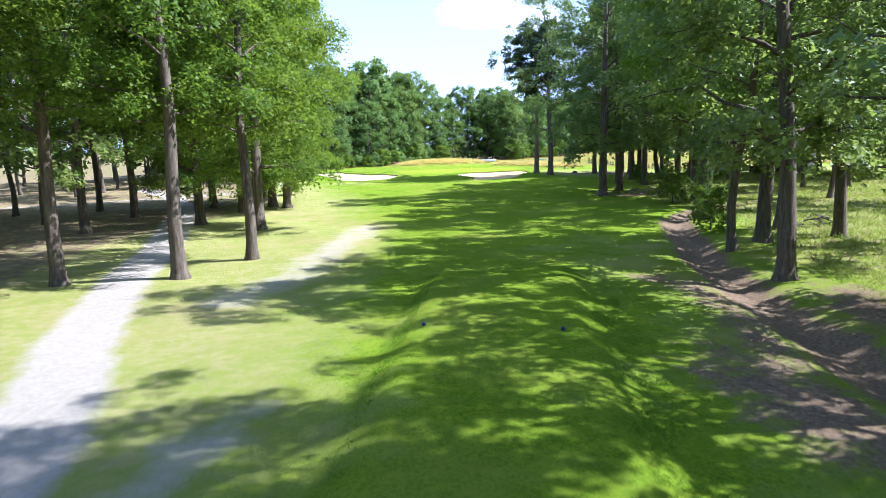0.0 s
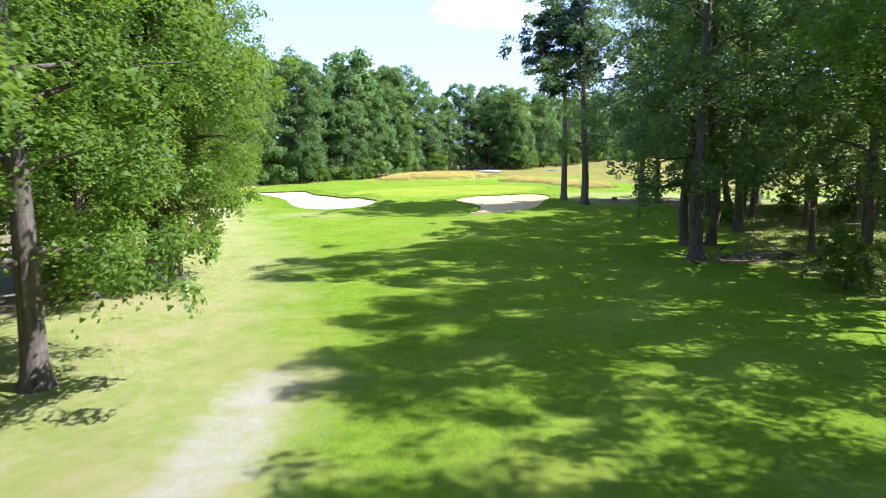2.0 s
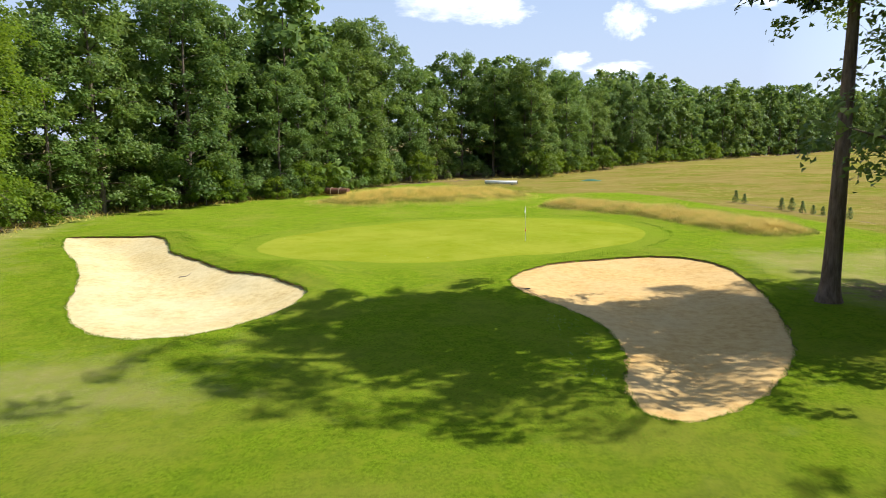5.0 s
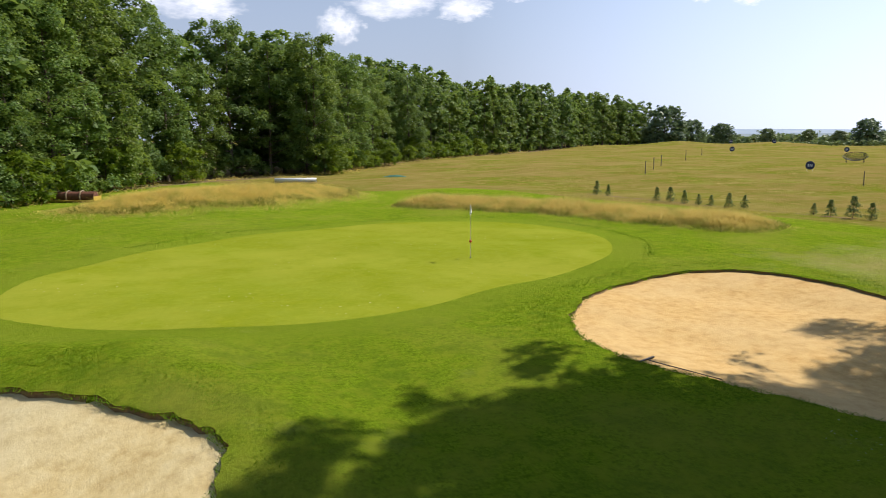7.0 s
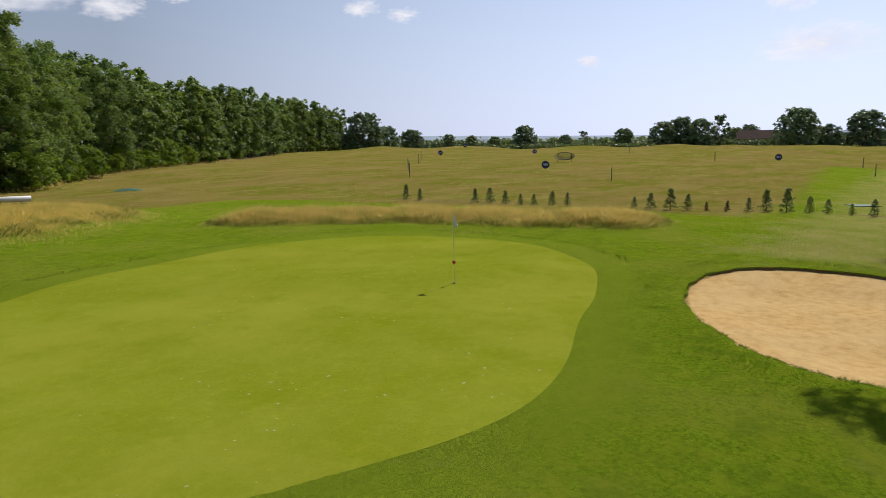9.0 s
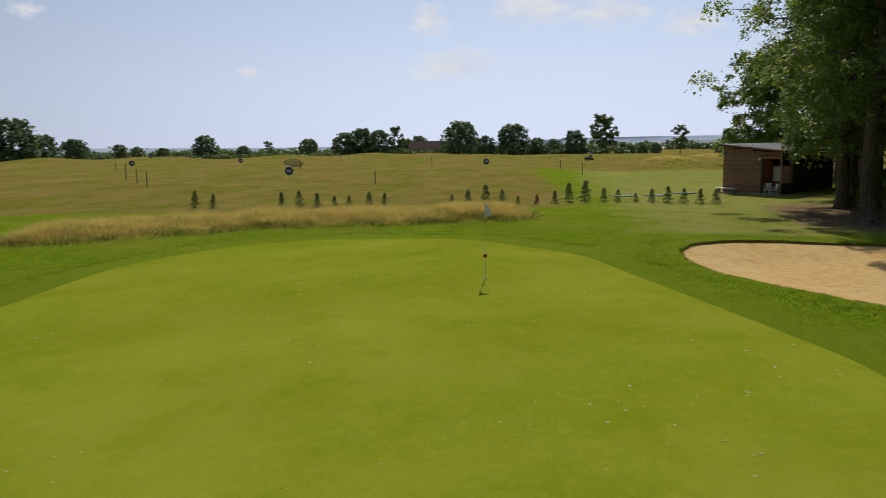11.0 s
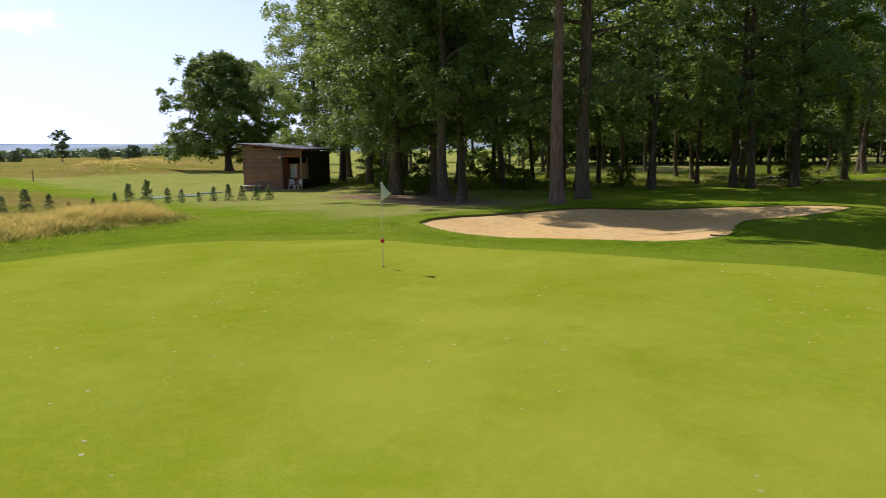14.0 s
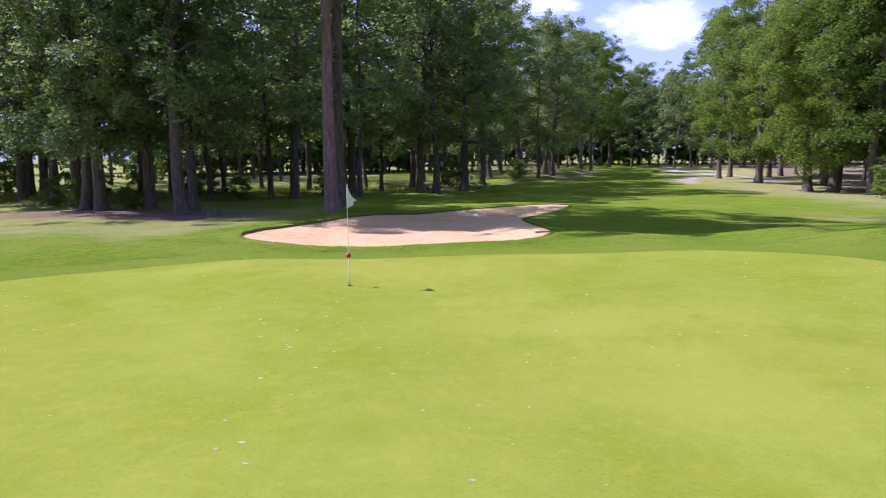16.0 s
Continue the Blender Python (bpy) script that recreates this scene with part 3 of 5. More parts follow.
# ---- trees ----
def grow_tree(name, seed, m, label, high, crown_from, radius, trunk_r, leaf_mat, bark, limbs=18, clumps=5, per=60, leaf=0.26, profile="round", lean=0.2, fill=0, group="", slim=0.62, ball=1.0, corners=4, thick=0.45):
    """A tapered, bent trunk, limbs that fork into twigs, and a crown of clumps of leaves."""
    rng = np.random.default_rng(seed)
    tree = thing(name, m, label, "tree", group)
    u = np.linspace(0, 1, 12)
    bend = rng.normal(0, lean, 2)
    wig = rng.normal(0, min(0.006, 0.02 * lean) * high, (3, 2))
    def axis(h):
        h = np.asarray(h, float)
        q = np.maximum(h, 0) ** 1.5
        return np.stack([bend[0] * q + wig[0, 0] * np.sin(h * 7) + wig[1, 0] * np.sin(h * 13), bend[1] * q + wig[0, 1] * np.sin(h * 6 + 1) + wig[1, 1] * np.sin(h * 12), h * high], -1)
    heights = np.array([-0.02, 0.0, 0.015, 0.04, 0.1, 0.2, 0.32, 0.45, 0.6, 0.75, 0.88, 0.97])
    flare = 1 + 0.55 * np.exp(-np.maximum(heights, 0) * high / 0.35)
    girth = trunk_r * (1 - 0.9 * np.clip(heights, 0, 1) ** 1.1) * flare
    wood = [tube(axis(heights), girth, 9)]
    def reach(v):
        if profile == "round":
            return (0.35 + 0.65 * np.sin(np.pi * np.clip(v * 0.85 + 0.14, 0, 1)) ** 0.8)
        if profile == "dome":
            return math.sqrt(max(0.06, 1.0 - ((v - 0.36) / 0.67) ** 2))
        if profile == "cone":
            return 1.0 - 0.85 * v
        if profile == "wall":
            return 0.85 + 0.25 * np.sin(3 * v + 0.5) if v < 0.6 else 1.05 - 1.5 * (v - 0.6) ** 1.2
        return 0.55 + 0.6 * np.sin(np.pi * np.clip(v, 0, 1))
    spots, sizes, twigs = [], [], []
    for k in range(limbs):
        v = (k + rng.uniform(0.1, 0.9)) / limbs
        h = crown_from + (0.97 - crown_from) * v
        az = k * 2.39996 + rng.normal(0, 0.35)
        far = radius * reach(v) * rng.uniform(0.72, 1.12)
        rise = far * (rng.uniform(-0.05, 0.35) + 0.45 * v)
        start = axis(h * 0.93)
        s = np.linspace(0, 1, 6)[:, None]
        way = np.array([math.cos(az), math.sin(az), 0.0])
        line = start + way * far * s + np.array([0, 0, 1.0]) * (rise * s**0.8 - 0.10 * far * s**2.5) + rng.normal(0, 0.06 * far, (6, 3)) * s * (1 - 0.3 * s)
        r0 = trunk_r * (1 - 0.85 * h) * rng.uniform(0.34, 0.5)
        twigs.append(tube(line, r0 * np.linspace(1, 0.12, 6), 5))
        for c in range(clumps):
            f = 0.35 + 0.65 * (c + rng.uniform(0.2, 1)) / clumps
            at = np.array([np.interp(f, s[:, 0], line[:, d]) for d in range(3)])
            off = rng.normal(0, 1, 3) * np.array([1, 1, 0.5]) * far * 0.17 * (0.4 + f)
            tip = at + off
            if c % 2 == 0:
                twigs.append(tube(np.array([at, (at + tip) / 2 + rng.normal(0, 0.08, 3), tip]), r0 * 0.3 * np.array([0.6, 0.4, 0.12]), 3))
            spots.append(tip)
            sizes.append(rng.uniform(0.55, 1.0) * (0.5 + 0.11 * radius))
    for c in range(fill):
        v = rng.uniform(0, 1)
        a, q = rng.uniform(0, 2 * np.pi), radius * reach(v) * rng.uniform(0.45, 1.0)
        spots.append(axis(crown_from + (1 - crown_from) * v) + np.array([q * math.cos(a), q * math.sin(a), 0]))
        sizes.append(rng.uniform(0.5, 1.0) * (0.5 + 0.13 * radius))
    spots, sizes = np.array(spots), np.array(sizes) * ball
    counts = np.maximum(6, (per * (sizes / sizes.mean()) ** 1.5).astype(int))
    owner = np.repeat(np.arange(len(spots)), counts)
    # each clump is a domed spray that tips outwards from the trunk
    out = spots - axis(np.clip(spots[:, 2] / high, 0, 1))
    out[:, 2] = 0
    out /= np.linalg.norm(out, axis=1)[:, None] + 0.3
    lay = np.column_stack([out[:, :2] * rng.uniform(0.1, 0.75, (len(spots), 1)) + rng.normal(0, 0.22, (len(spots), 2)), np.ones(len(spots))])
    lay /= np.linalg.norm(lay, axis=1)[:, None]
    turn, far = rng.uniform(0, 2 * np.pi, len(owner)), np.sqrt(rng.uniform(0, 1, len(owner))) * rng.uniform(0.6, 1.3, len(owner))
    dome = thick * (0.6 - far**2 + rng.normal(0, 0.55, len(owner)))
    flat = np.column_stack([far * np.cos(turn), far * np.sin(turn), np.zeros(len(owner))])
    flat -= lay[owner] * np.sum(flat * lay[owner], axis=1)[:, None]
    centres = spots[owner] + (flat + lay[owner] * dome[:, None]) * sizes[owner, None]
    centres[:, 2] = np.maximum(centres[:, 2], 0.15)
    facing = lay[owner] + 0.6 * flat
    part("trunk", mesh_of("trunk", *joined(wood + twigs), True), bark, tree)
    part("crown", mesh_of("crown", *leaves(rng, centres, leaf, slim, corners=corners, facing=facing)), leaf_mat, tree)
    return tree


class Planter:
    """Grows a kind of tree in a few shapes and sets out copies of them."""

    def __init__(self, shapes, **build):
        self.shapes, self.build, self.grown = shapes, build, {}

    def plant(self, x, y, size=1.0, shape=None, turn=None, group=""):
        rng = random.Random(int(x * 131 + y * 977))
        shape = rng.randrange(self.shapes) if shape is None else shape
        turn = rng.uniform(0, 360) if turn is None else turn
        if shape not in self.grown:
            self.grown[shape] = grow_tree(m=put_at(x, y, turn, size, 0.05), seed=hash(shape) + len(self.build["label"]), **self.build)
            tree = self.grown[shape]
        else:
            tree = copy_thing(self.grown[shape], put_at(x, y, turn, size / self.grown[shape].scale.x, 0.05))
        return tagged(tree, group=group)


LOW = Planter(3, name="oak_tree", label="spreading oak with leafy branches hanging low to the turf", high=20, crown_from=0.13, radius=5.9, trunk_r=0.36, leaf_mat=OAK_LEAF, bark=OAK_BARK, limbs=26, clumps=6, per=190, leaf=0.15, slim=0.55, fill=90, corners=3, ball=0.9)
OAK = Planter(3, name="oak_tree", label="tall oak with a bare grey trunk and full green crown", high=21, crown_from=0.31, radius=5.3, trunk_r=0.29, leaf_mat=OAK_LEAF, bark=OAK_BARK, limbs=24, clumps=6, per=180, leaf=0.155, slim=0.55, fill=80, corners=3, ball=0.9)
DENSE = Planter(3, name="oak_tree", label="tall oak with a dark trunk and dense shady crown", high=21, crown_from=0.16, radius=5.4, trunk_r=0.30, leaf_mat=SHADE_LEAF, bark=OAK_BARK, limbs=24, clumps=6, per=120, leaf=0.19, slim=0.55, fill=70, corners=3, ball=0.86, lean=0.6)
SPREAD = Planter(1, name="oak_tree", label="broad spreading old oak beyond the range hut", high=17, crown_from=0.14, radius=9.6, trunk_r=0.6, leaf_mat=SHADE_LEAF, bark=OAK_BARK, limbs=38, clumps=9, per=130, leaf=0.34, slim=0.5, fill=190, corners=3, profile="dome", ball=0.75)
SHADE = Planter(4, name="oak_tree", label="woodland oak with a slender dark trunk and airy crown", high=21, crown_from=0.2, radius=4.9, trunk_r=0.21, leaf_mat=SHADE_LEAF, bark=OAK_BARK, limbs=20, clumps=5, per=36, leaf=0.34, slim=0.55, fill=14, ball=0.9, lean=1.1, corners=3)
GROVE = Planter(4, name="oak_tree", label="tall oak with a dark trunk and full high crown", high=21, crown_from=0.22, radius=5.4, trunk_r=0.31, leaf_mat=SHADE_LEAF, bark=OAK_BARK, limbs=24, clumps=6, per=88, leaf=0.19, slim=0.55, fill=26, ball=0.82, lean=0.8, corners=3)
PINE = Planter(1, name="pine_tree", label="tall pine with a bare reddish trunk and flat layered crown", high=20.5, crown_from=0.6, radius=4.3, trunk_r=0.34, leaf_mat=PINE_LEAF, bark=PINE_BARK, limbs=26, clumps=7, per=110, leaf=0.27, slim=0.5, profile="flat", lean=0.05, fill=60, corners=3, thick=0.3)
WALL = Planter(6, name="forest_tree", label="broadleaf forest tree leafy down to the ground", high=20, crown_from=0.04, radius=4.5, trunk_r=0.26, leaf_mat=FOREST_LEAF, bark=OAK_BARK, limbs=26, clumps=4, per=105, leaf=0.26, slim=0.55, profile="wall", fill=70, ball=1.1, corners=3)
BACK = Planter(5, name="forest_tree", label="broadleaf tree within the dense green forest", high=20, crown_from=0.05, radius=4.8, trunk_r=0.24, leaf_mat=FOREST_LEAF, bark=OAK_BARK, limbs=14, clumps=3, per=34, leaf=0.66, profile="wall", fill=36, ball=1.3, corners=3)
BUSH = Planter(3, name="bush", label="dense leafy bush at the foot of the trees", high=3.6, crown_from=0.1, radius=2.1, trunk_r=0.06, leaf_mat=OAK_LEAF, bark=OAK_BARK, limbs=10, clumps=4, per=36, leaf=0.22, fill=24, ball=0.8, corners=3)
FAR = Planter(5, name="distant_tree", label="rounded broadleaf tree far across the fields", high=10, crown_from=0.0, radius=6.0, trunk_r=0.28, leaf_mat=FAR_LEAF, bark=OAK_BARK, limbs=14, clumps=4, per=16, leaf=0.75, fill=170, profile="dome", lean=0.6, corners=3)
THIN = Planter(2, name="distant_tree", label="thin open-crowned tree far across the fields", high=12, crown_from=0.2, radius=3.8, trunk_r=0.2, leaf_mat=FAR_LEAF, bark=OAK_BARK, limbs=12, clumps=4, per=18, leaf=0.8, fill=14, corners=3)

LEFT_EDGE = ((-22.5, -85.6), (-17.7, -85.1), (-15.9, -80.2), (-18.4, -67.9), (-20.0, -51.8), (-23.9, -63.4), (-30.6, -66.9), (-37.4, -50.3), (-31.5, -57.0), (-28.4, -45.9), (-23.3, -46.2), (-21.5, -50.3), (-27.0, -50.5), (-22.8, -55.2), (-29.2, -13.0), (-32.5, -3.0), (-24.8, -90.5))
for k, (x, y) in enumerate(LEFT_EDGE):
    (LOW if k in (3, 4, 5, 9, 10, 11, 13, 14, 15) else OAK).plant(x, y, (1.0, 1.06, 0.96, 1.1, 1.0)[k % 5], k % 3, group="trees along the left of the fairway")
# the last four are unseen trees, placed for the shade they cast
RIGHT_EDGE = ((6.1, -89.0), (7.4, -82.1), (10.0, -80.0), (14.5, -78.8), (12.0, -66.8), (14.7, -60.3), (16.4, -54.0), (9.7, -48.6), (12.2, -44.0), (16.5, -38.9), (17.6, -31.0), (10.8, -43.6), (7.6, -101.6), (9.6, -105.6), (11.5, -118.0), (12.9, -75.6))
for k, (x, y) in enumerate(RIGHT_EDGE):
    (DENSE if k in (0, 6, 7, 13, 14) else OAK if k in (4, 5) else SHADE if k == 1 else GROVE).plant(x, y, {4: 1.12, 5: 1.2, 6: 1.05, 7: 1.24, 12: 1.16, 13: 1.26}[k] if k in (4, 5, 6, 7, 12, 13) else (1.1, 1.02, 1.15, 1.0, 1.08)[k % 5], (k + 1) % 4, group="trees along the right of the fairway")
# the first, out of sight, is added for its shade on the tee
for x, y, size, kind in ((7.8, -94.0, 0.78, GROVE), (3.0, -122.5, 1.25, OAK), (5.5, -131, 1.3, OAK), (0.5, -150, 1.25, OAK), (-6, -172, 1.2, OAK), (-14, -184, 1.1, OAK)):
    kind.plant(x, y, size, group="trees behind and beside the tee")
PINE.plant(8.2, -16.8, 1.0, 0, 200)
BESIDE_GREEN = ((9.6, -20.7, 1.2), (16.4, -16.6, 1.02), (17.3, -18.8, 0.86), (20.6, -19.6, 1.04), (22.6, -17.8, 1.1), (24.8, -18.8, 1.0), (26.8, -20.9, 1.05), (31.0, -23.2, 1.05), (35.5, -25.0, 1.0), (43.0, -27.0, 1.1), (48.5, -27.5, 1.05), (51.0, -33.0, 1.1), (39.5, -29.0, 1.15), (47.0, -38.0, 1.2))
for k, (x, y, size) in enumerate(BESIDE_GREEN):
    (DENSE if x > 25 or k in (2, 4) else GROVE).plant(x, y, size, (k + 2) % 3, group="trees beside the green")
SPREAD.plant(90.0, -36.5, 1.0, 0)


def scatter(seed, x0, x1, y0, y1, gap, keep_off, allowed):
    """Jittered spots at about the given spacing where allowed, clear of those listed."""
    rng = random.Random(seed)
    found = list(keep_off)
    out = []
    for y in np.arange(y0, y1, gap):
        for x in np.arange(x0, x1, gap):
            px, py = x + rng.uniform(-0.42, 0.42) * gap, y + rng.uniform(-0.42, 0.42) * gap
            if allowed(px, py) and all((px - a) ** 2 + (py - b) ** 2 > (gap * 0.55) ** 2 for a, b in found):
                found.append((px, py))
                out.append((px, py))
    return out


INNER = ((20.5, -32.7), (33.0, -37.4), (27.0, -36.2), (23.9, -45.2), (14.6, -35.5), (40.0, -37.0), (22.4, -27.5), (30.0, -30.0), (21.6, -38.8))
for k, (x, y) in enumerate(INNER):
    SHADE.plant(x, y, (1.0, 1.1, 0.95, 1.05)[k % 4], k % 4, group="woods east of the fairway")
KNOWN = [(x, y) for x, y, *_ in (*LEFT_EDGE, *RIGHT_EDGE, *BESIDE_GREEN, *INNER)]
CLEARINGS = ((24, -74, 11, 10), (31, -40, 9, 6), (44, -56, 10, 9), (40, -90, 12, 9))
EAST_EDGE = ([-125, -95, -83, -75, -66, -60, -48, -40, -26], [12, 12, 14, 17, 17, 18, 17, 19, 19])
for x, y in scatter(3, 6, 70, -122, -27, 7.2, KNOWN, lambda x, y: x > np.interp(y, *EAST_EDGE) and not (26 < x < 46 and -31 < y) and not (x > 44 and y > -50) and x < 66 and all(((x - a) / c) ** 2 + ((y - b) / d) ** 2 > 1 for a, b, c, d in CLEARINGS)):
    SHADE.plant(x, y, random.Random(x).uniform(0.85, 1.12), group="woods east of the fairway")
for x, y in scatter(5, -66, -24, -112, -4, 7.6, KNOWN, lambda x, y: x < np.interp(y, [-112, -60, -20, -4], [-27, -27, -32, -37]) and from_line(x, y, CART_PATH) > 2.6 and from_line(x, y, WOOD_TRACK) > 3):
    SHADE.plant(x, y, random.Random(x).uniform(0.85, 1.12), group="woods west of the fairway")
for x, y in scatter(7, -46, 44, -172, -128, 9.0, [], lambda x, y: not (-12 < x < 0 and y > -142)):
    SHADE.plant(x, y, random.Random(x).uniform(0.9, 1.15), group="woods behind the tee")

# the forest that closes the hole to the north, edge trees first
FOREST_LINE = np.array([(-44, -6), (-37, 4), (-34.5, 13), (-31, 22), (-24, 29.5), (-17, 35), (-12.5, 45), (-8, 53.5), (2, 61.5), (16, 65), (26, 79), (40, 91), (64, 110), (94, 131), (140, 163), (170, 180), (196, 191)], float)


def along(line, gap):
    steps = np.r_[0, np.cumsum(np.linalg.norm(np.diff(line, axis=0), axis=1))]
    at = np.arange(0, steps[-1], gap)
    spots = np.column_stack([np.interp(at, steps, line[:, c]) for c in (0, 1)])
    way = np.gradient(spots, axis=0)
    way /= np.linalg.norm(way, axis=1)[:, None]
    return spots, np.column_stack([-way[:, 1], way[:, 0]])


pick = random.Random(11)
for row, (gap, back, kind) in enumerate(((4.8, 2.5, WALL), (5.4, 6.5, BACK), (6.0, 11.0, BACK))):
    spots, normal = along(FOREST_LINE, gap)
    for (x, y), (nx, ny) in zip(spots, normal):
        off = back + pick.uniform(-1.6, 1.6)
        lower = 1.07 if -26 < x < -6 else 1.03 if x < -12 else 0.87
        far = math.hypot(x, y) > 105
        (BACK if far else kind).plant(x + nx * off, y + ny * off, lower * pick.uniform(0.64, 1.08) * (1.0 if row == 0 else 1.03), group="forest north of the green")
# the woods that close the course to the south-east and beyond the tee
for first, last, far, rows in ((114, 140, 150, 1), (140, 164, 112, 3), (158, 214, 168, 2)):
    for row in range(rows):
        away = far + 7 * row
        for b in np.arange(first, last, math.degrees((9.0 if rows == 1 else 5.2) / away)):
            a = radians(b + pick.uniform(-0.8, 0.8))
            r = away + pick.uniform(-2.5, 2.5)
            BACK.plant(r * math.sin(a), r * math.cos(a), pick.uniform(0.7, 1.05), group="woods closing the course to the south")
spots, normal = along(FOREST_LINE[:14], 4.2)
for (x, y), (nx, ny) in zip(spots, normal):
    if pick.random() < 0.75:
        BUSH.plant(x - nx * pick.uniform(-0.5, 1.2), y - ny * pick.uniform(-0.5, 1.2), pick.uniform(0.6, 1.25), group="bushes along the forest edge")
for x, y, size, shape in ((-27.0, 26.5, 1.0, 0), (14.0, 66.0, 0.9, 1), (22.0, 75.0, 0.85, 2)):
    WALL.plant(x, y, size, shape, group="forest north of the green")
for x, y, size in ((9.2, -75.0, 0.7), (-22.0, -39, 0.6), (13.2, -57.5, 0.8)):
    BUSH.plant(x, y, size)
for x, y, size in ((21.6, -18.9, 0.36), (25.8, -19.9, 0.5), (29.5, -22.5, 0.6), (34.0, -30.0, 0.7), (28.0, -33.0, 0.6), (24.5, -30.5, 0.5), (19.5, -27.0, 0.45), (44.0, -31.0, 0.7), (38.5, -41.0, 0.8), (17.2, -35.5, 0.5), (49.5, -36.0, 0.8)):
    BUSH.plant(x, y, size, group="bushes among the trees east of the green")


# ---- distance ----
def bearing(degrees, far):
    """A spot at a compass bearing (clockwise from +y) and distance from the green."""
    return far * math.sin(radians(degrees)), far * math.cos(radians(degrees))


for b, far, size, kind in ((46.8, 240, 1.2, FAR), (49.0, 250, 0.8, FAR), (51.3, 270, 0.75, FAR), (54.6, 290, 0.6, FAR), (61.2, 330, 0.98, FAR), (66.3, 330, 0.62, THIN), (69.6, 330, 0.78, FAR), (72.6, 340, 1.05, FAR), (74.0, 345, 1.22, FAR), (75.6, 340, 1.15, FAR), (77.0, 350, 1.15, THIN), (79.2, 390, 0.95, FAR), (82.5, 340, 1.45, FAR), (85.0, 345, 0.8, FAR), (87.2, 345, 1.35, FAR), (89.3, 350, 0.75, FAR), (92.6, 350, 1.05, FAR), (94.7, 345, 1.5, THIN), (95.1, 346, 1.4, THIN), (101.2, 300, 0.95, THIN), (104.2, 330, 0.5, FAR), (106.2, 330, 0.6, FAR), (97.8, 600, 0.8, FAR), (98.8, 600, 0.75, FAR), (96.9, 610, 0.7, FAR), (46.0, 236, 0.6, FAR), (64.5, 480, 0.8, FAR), (56.5, 520, 0.9, FAR), (58.5, 560, 0.9, FAR), (90.7, 420, 0.8, FAR), (83.7, 420, 0.9, FAR), (78.0, 420, 0.9, FAR)):
    kind.plant(*bearing(b, far), size * 1.12, group="trees across the fields")


def strip(name, points, wide, high, step, size, material, label, category, seed, each=38):
    """A hedge or far wood: a long bank of leaf clumps."""
    rng = np.random.default_rng(seed)
    spots, normal = along(np.asarray(points, float), step)
    base = np.repeat(spots, each, 0) + np.repeat(normal, each, 0) * rng.normal(0, wide / 2, (len(spots) * each, 1)) + rng.normal(0, step / 2, (len(spots) * each, 2))
    tall = np.repeat(high * rng.uniform(0.55, 1.1, len(spots)), each)
    z = land(base[:, 0], base[:, 1]) + tall * rng.uniform(0, 1, len(base)) ** 0.8
    ob = part(name, mesh_of(name, *leaves(rng, np.column_stack([base, z]), size)), material)
    return tagged(ob, label, category, kind="stuff")


strip("hedge", [bearing(b, 320) for b in (55, 60, 65, 72)], 1.5, 2.2, 2.0, 1.3, FAR_LEAF, "long dark clipped hedge beyond the range", "hedge", 21)
strip("hedge", [bearing(b, 352) for b in (73, 78, 83, 88, 93, 97)], 2.0, 3.4, 2.0, 1.5, FAR_LEAF, "ragged dark hedge between the far trees", "hedge", 26)
strip("woodland_edge", [bearing(b, 186) for b in (150, 160, 170, 180, 190, 200, 210)], 9, 19, 1.4, 0.9, FOREST_LEAF, "dense wood closing the course beyond the tee", "woods", 27, 150)
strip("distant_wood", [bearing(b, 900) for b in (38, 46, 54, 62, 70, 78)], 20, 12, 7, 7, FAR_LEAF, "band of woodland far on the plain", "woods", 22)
strip("woodland_edge", [bearing(b, 98) for b in (232, 245, 260, 275)], 9, 17, 1.0, 1.5, FOREST_LEAF, "dense wood closing the course to the west", "woods", 25)
strip("woodland_edge", [bearing(b, 130) for b in (142, 150, 160)], 9, 17, 1.0, 0.75, FOREST_LEAF, "dense wood closing the course to the south", "woods", 24, 150)
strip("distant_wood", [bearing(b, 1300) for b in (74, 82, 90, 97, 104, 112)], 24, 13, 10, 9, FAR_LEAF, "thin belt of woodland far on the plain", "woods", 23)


def build_hills():
    """Low blue hills along the horizon, distance haze mixed into their base colour."""
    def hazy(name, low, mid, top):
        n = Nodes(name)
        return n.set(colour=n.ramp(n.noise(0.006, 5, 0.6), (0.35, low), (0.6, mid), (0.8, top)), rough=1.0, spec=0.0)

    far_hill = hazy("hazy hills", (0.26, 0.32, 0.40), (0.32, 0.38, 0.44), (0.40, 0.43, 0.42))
    near_hill = hazy("hazy wooded hills", (0.190, 0.240, 0.265), (0.260, 0.300, 0.305), (0.360, 0.375, 0.320))
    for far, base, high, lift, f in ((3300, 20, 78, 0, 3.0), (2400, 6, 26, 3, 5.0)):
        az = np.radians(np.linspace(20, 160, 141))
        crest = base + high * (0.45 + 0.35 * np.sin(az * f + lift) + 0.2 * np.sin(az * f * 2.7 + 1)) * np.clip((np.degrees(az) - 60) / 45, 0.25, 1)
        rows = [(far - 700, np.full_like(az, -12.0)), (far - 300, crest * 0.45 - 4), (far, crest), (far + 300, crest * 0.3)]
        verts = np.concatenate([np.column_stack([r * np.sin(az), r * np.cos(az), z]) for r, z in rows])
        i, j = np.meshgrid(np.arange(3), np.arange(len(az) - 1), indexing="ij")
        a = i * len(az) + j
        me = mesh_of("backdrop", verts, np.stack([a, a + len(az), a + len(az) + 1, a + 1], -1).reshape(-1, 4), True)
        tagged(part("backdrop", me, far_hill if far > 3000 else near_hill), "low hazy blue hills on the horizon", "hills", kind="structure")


build_hills()


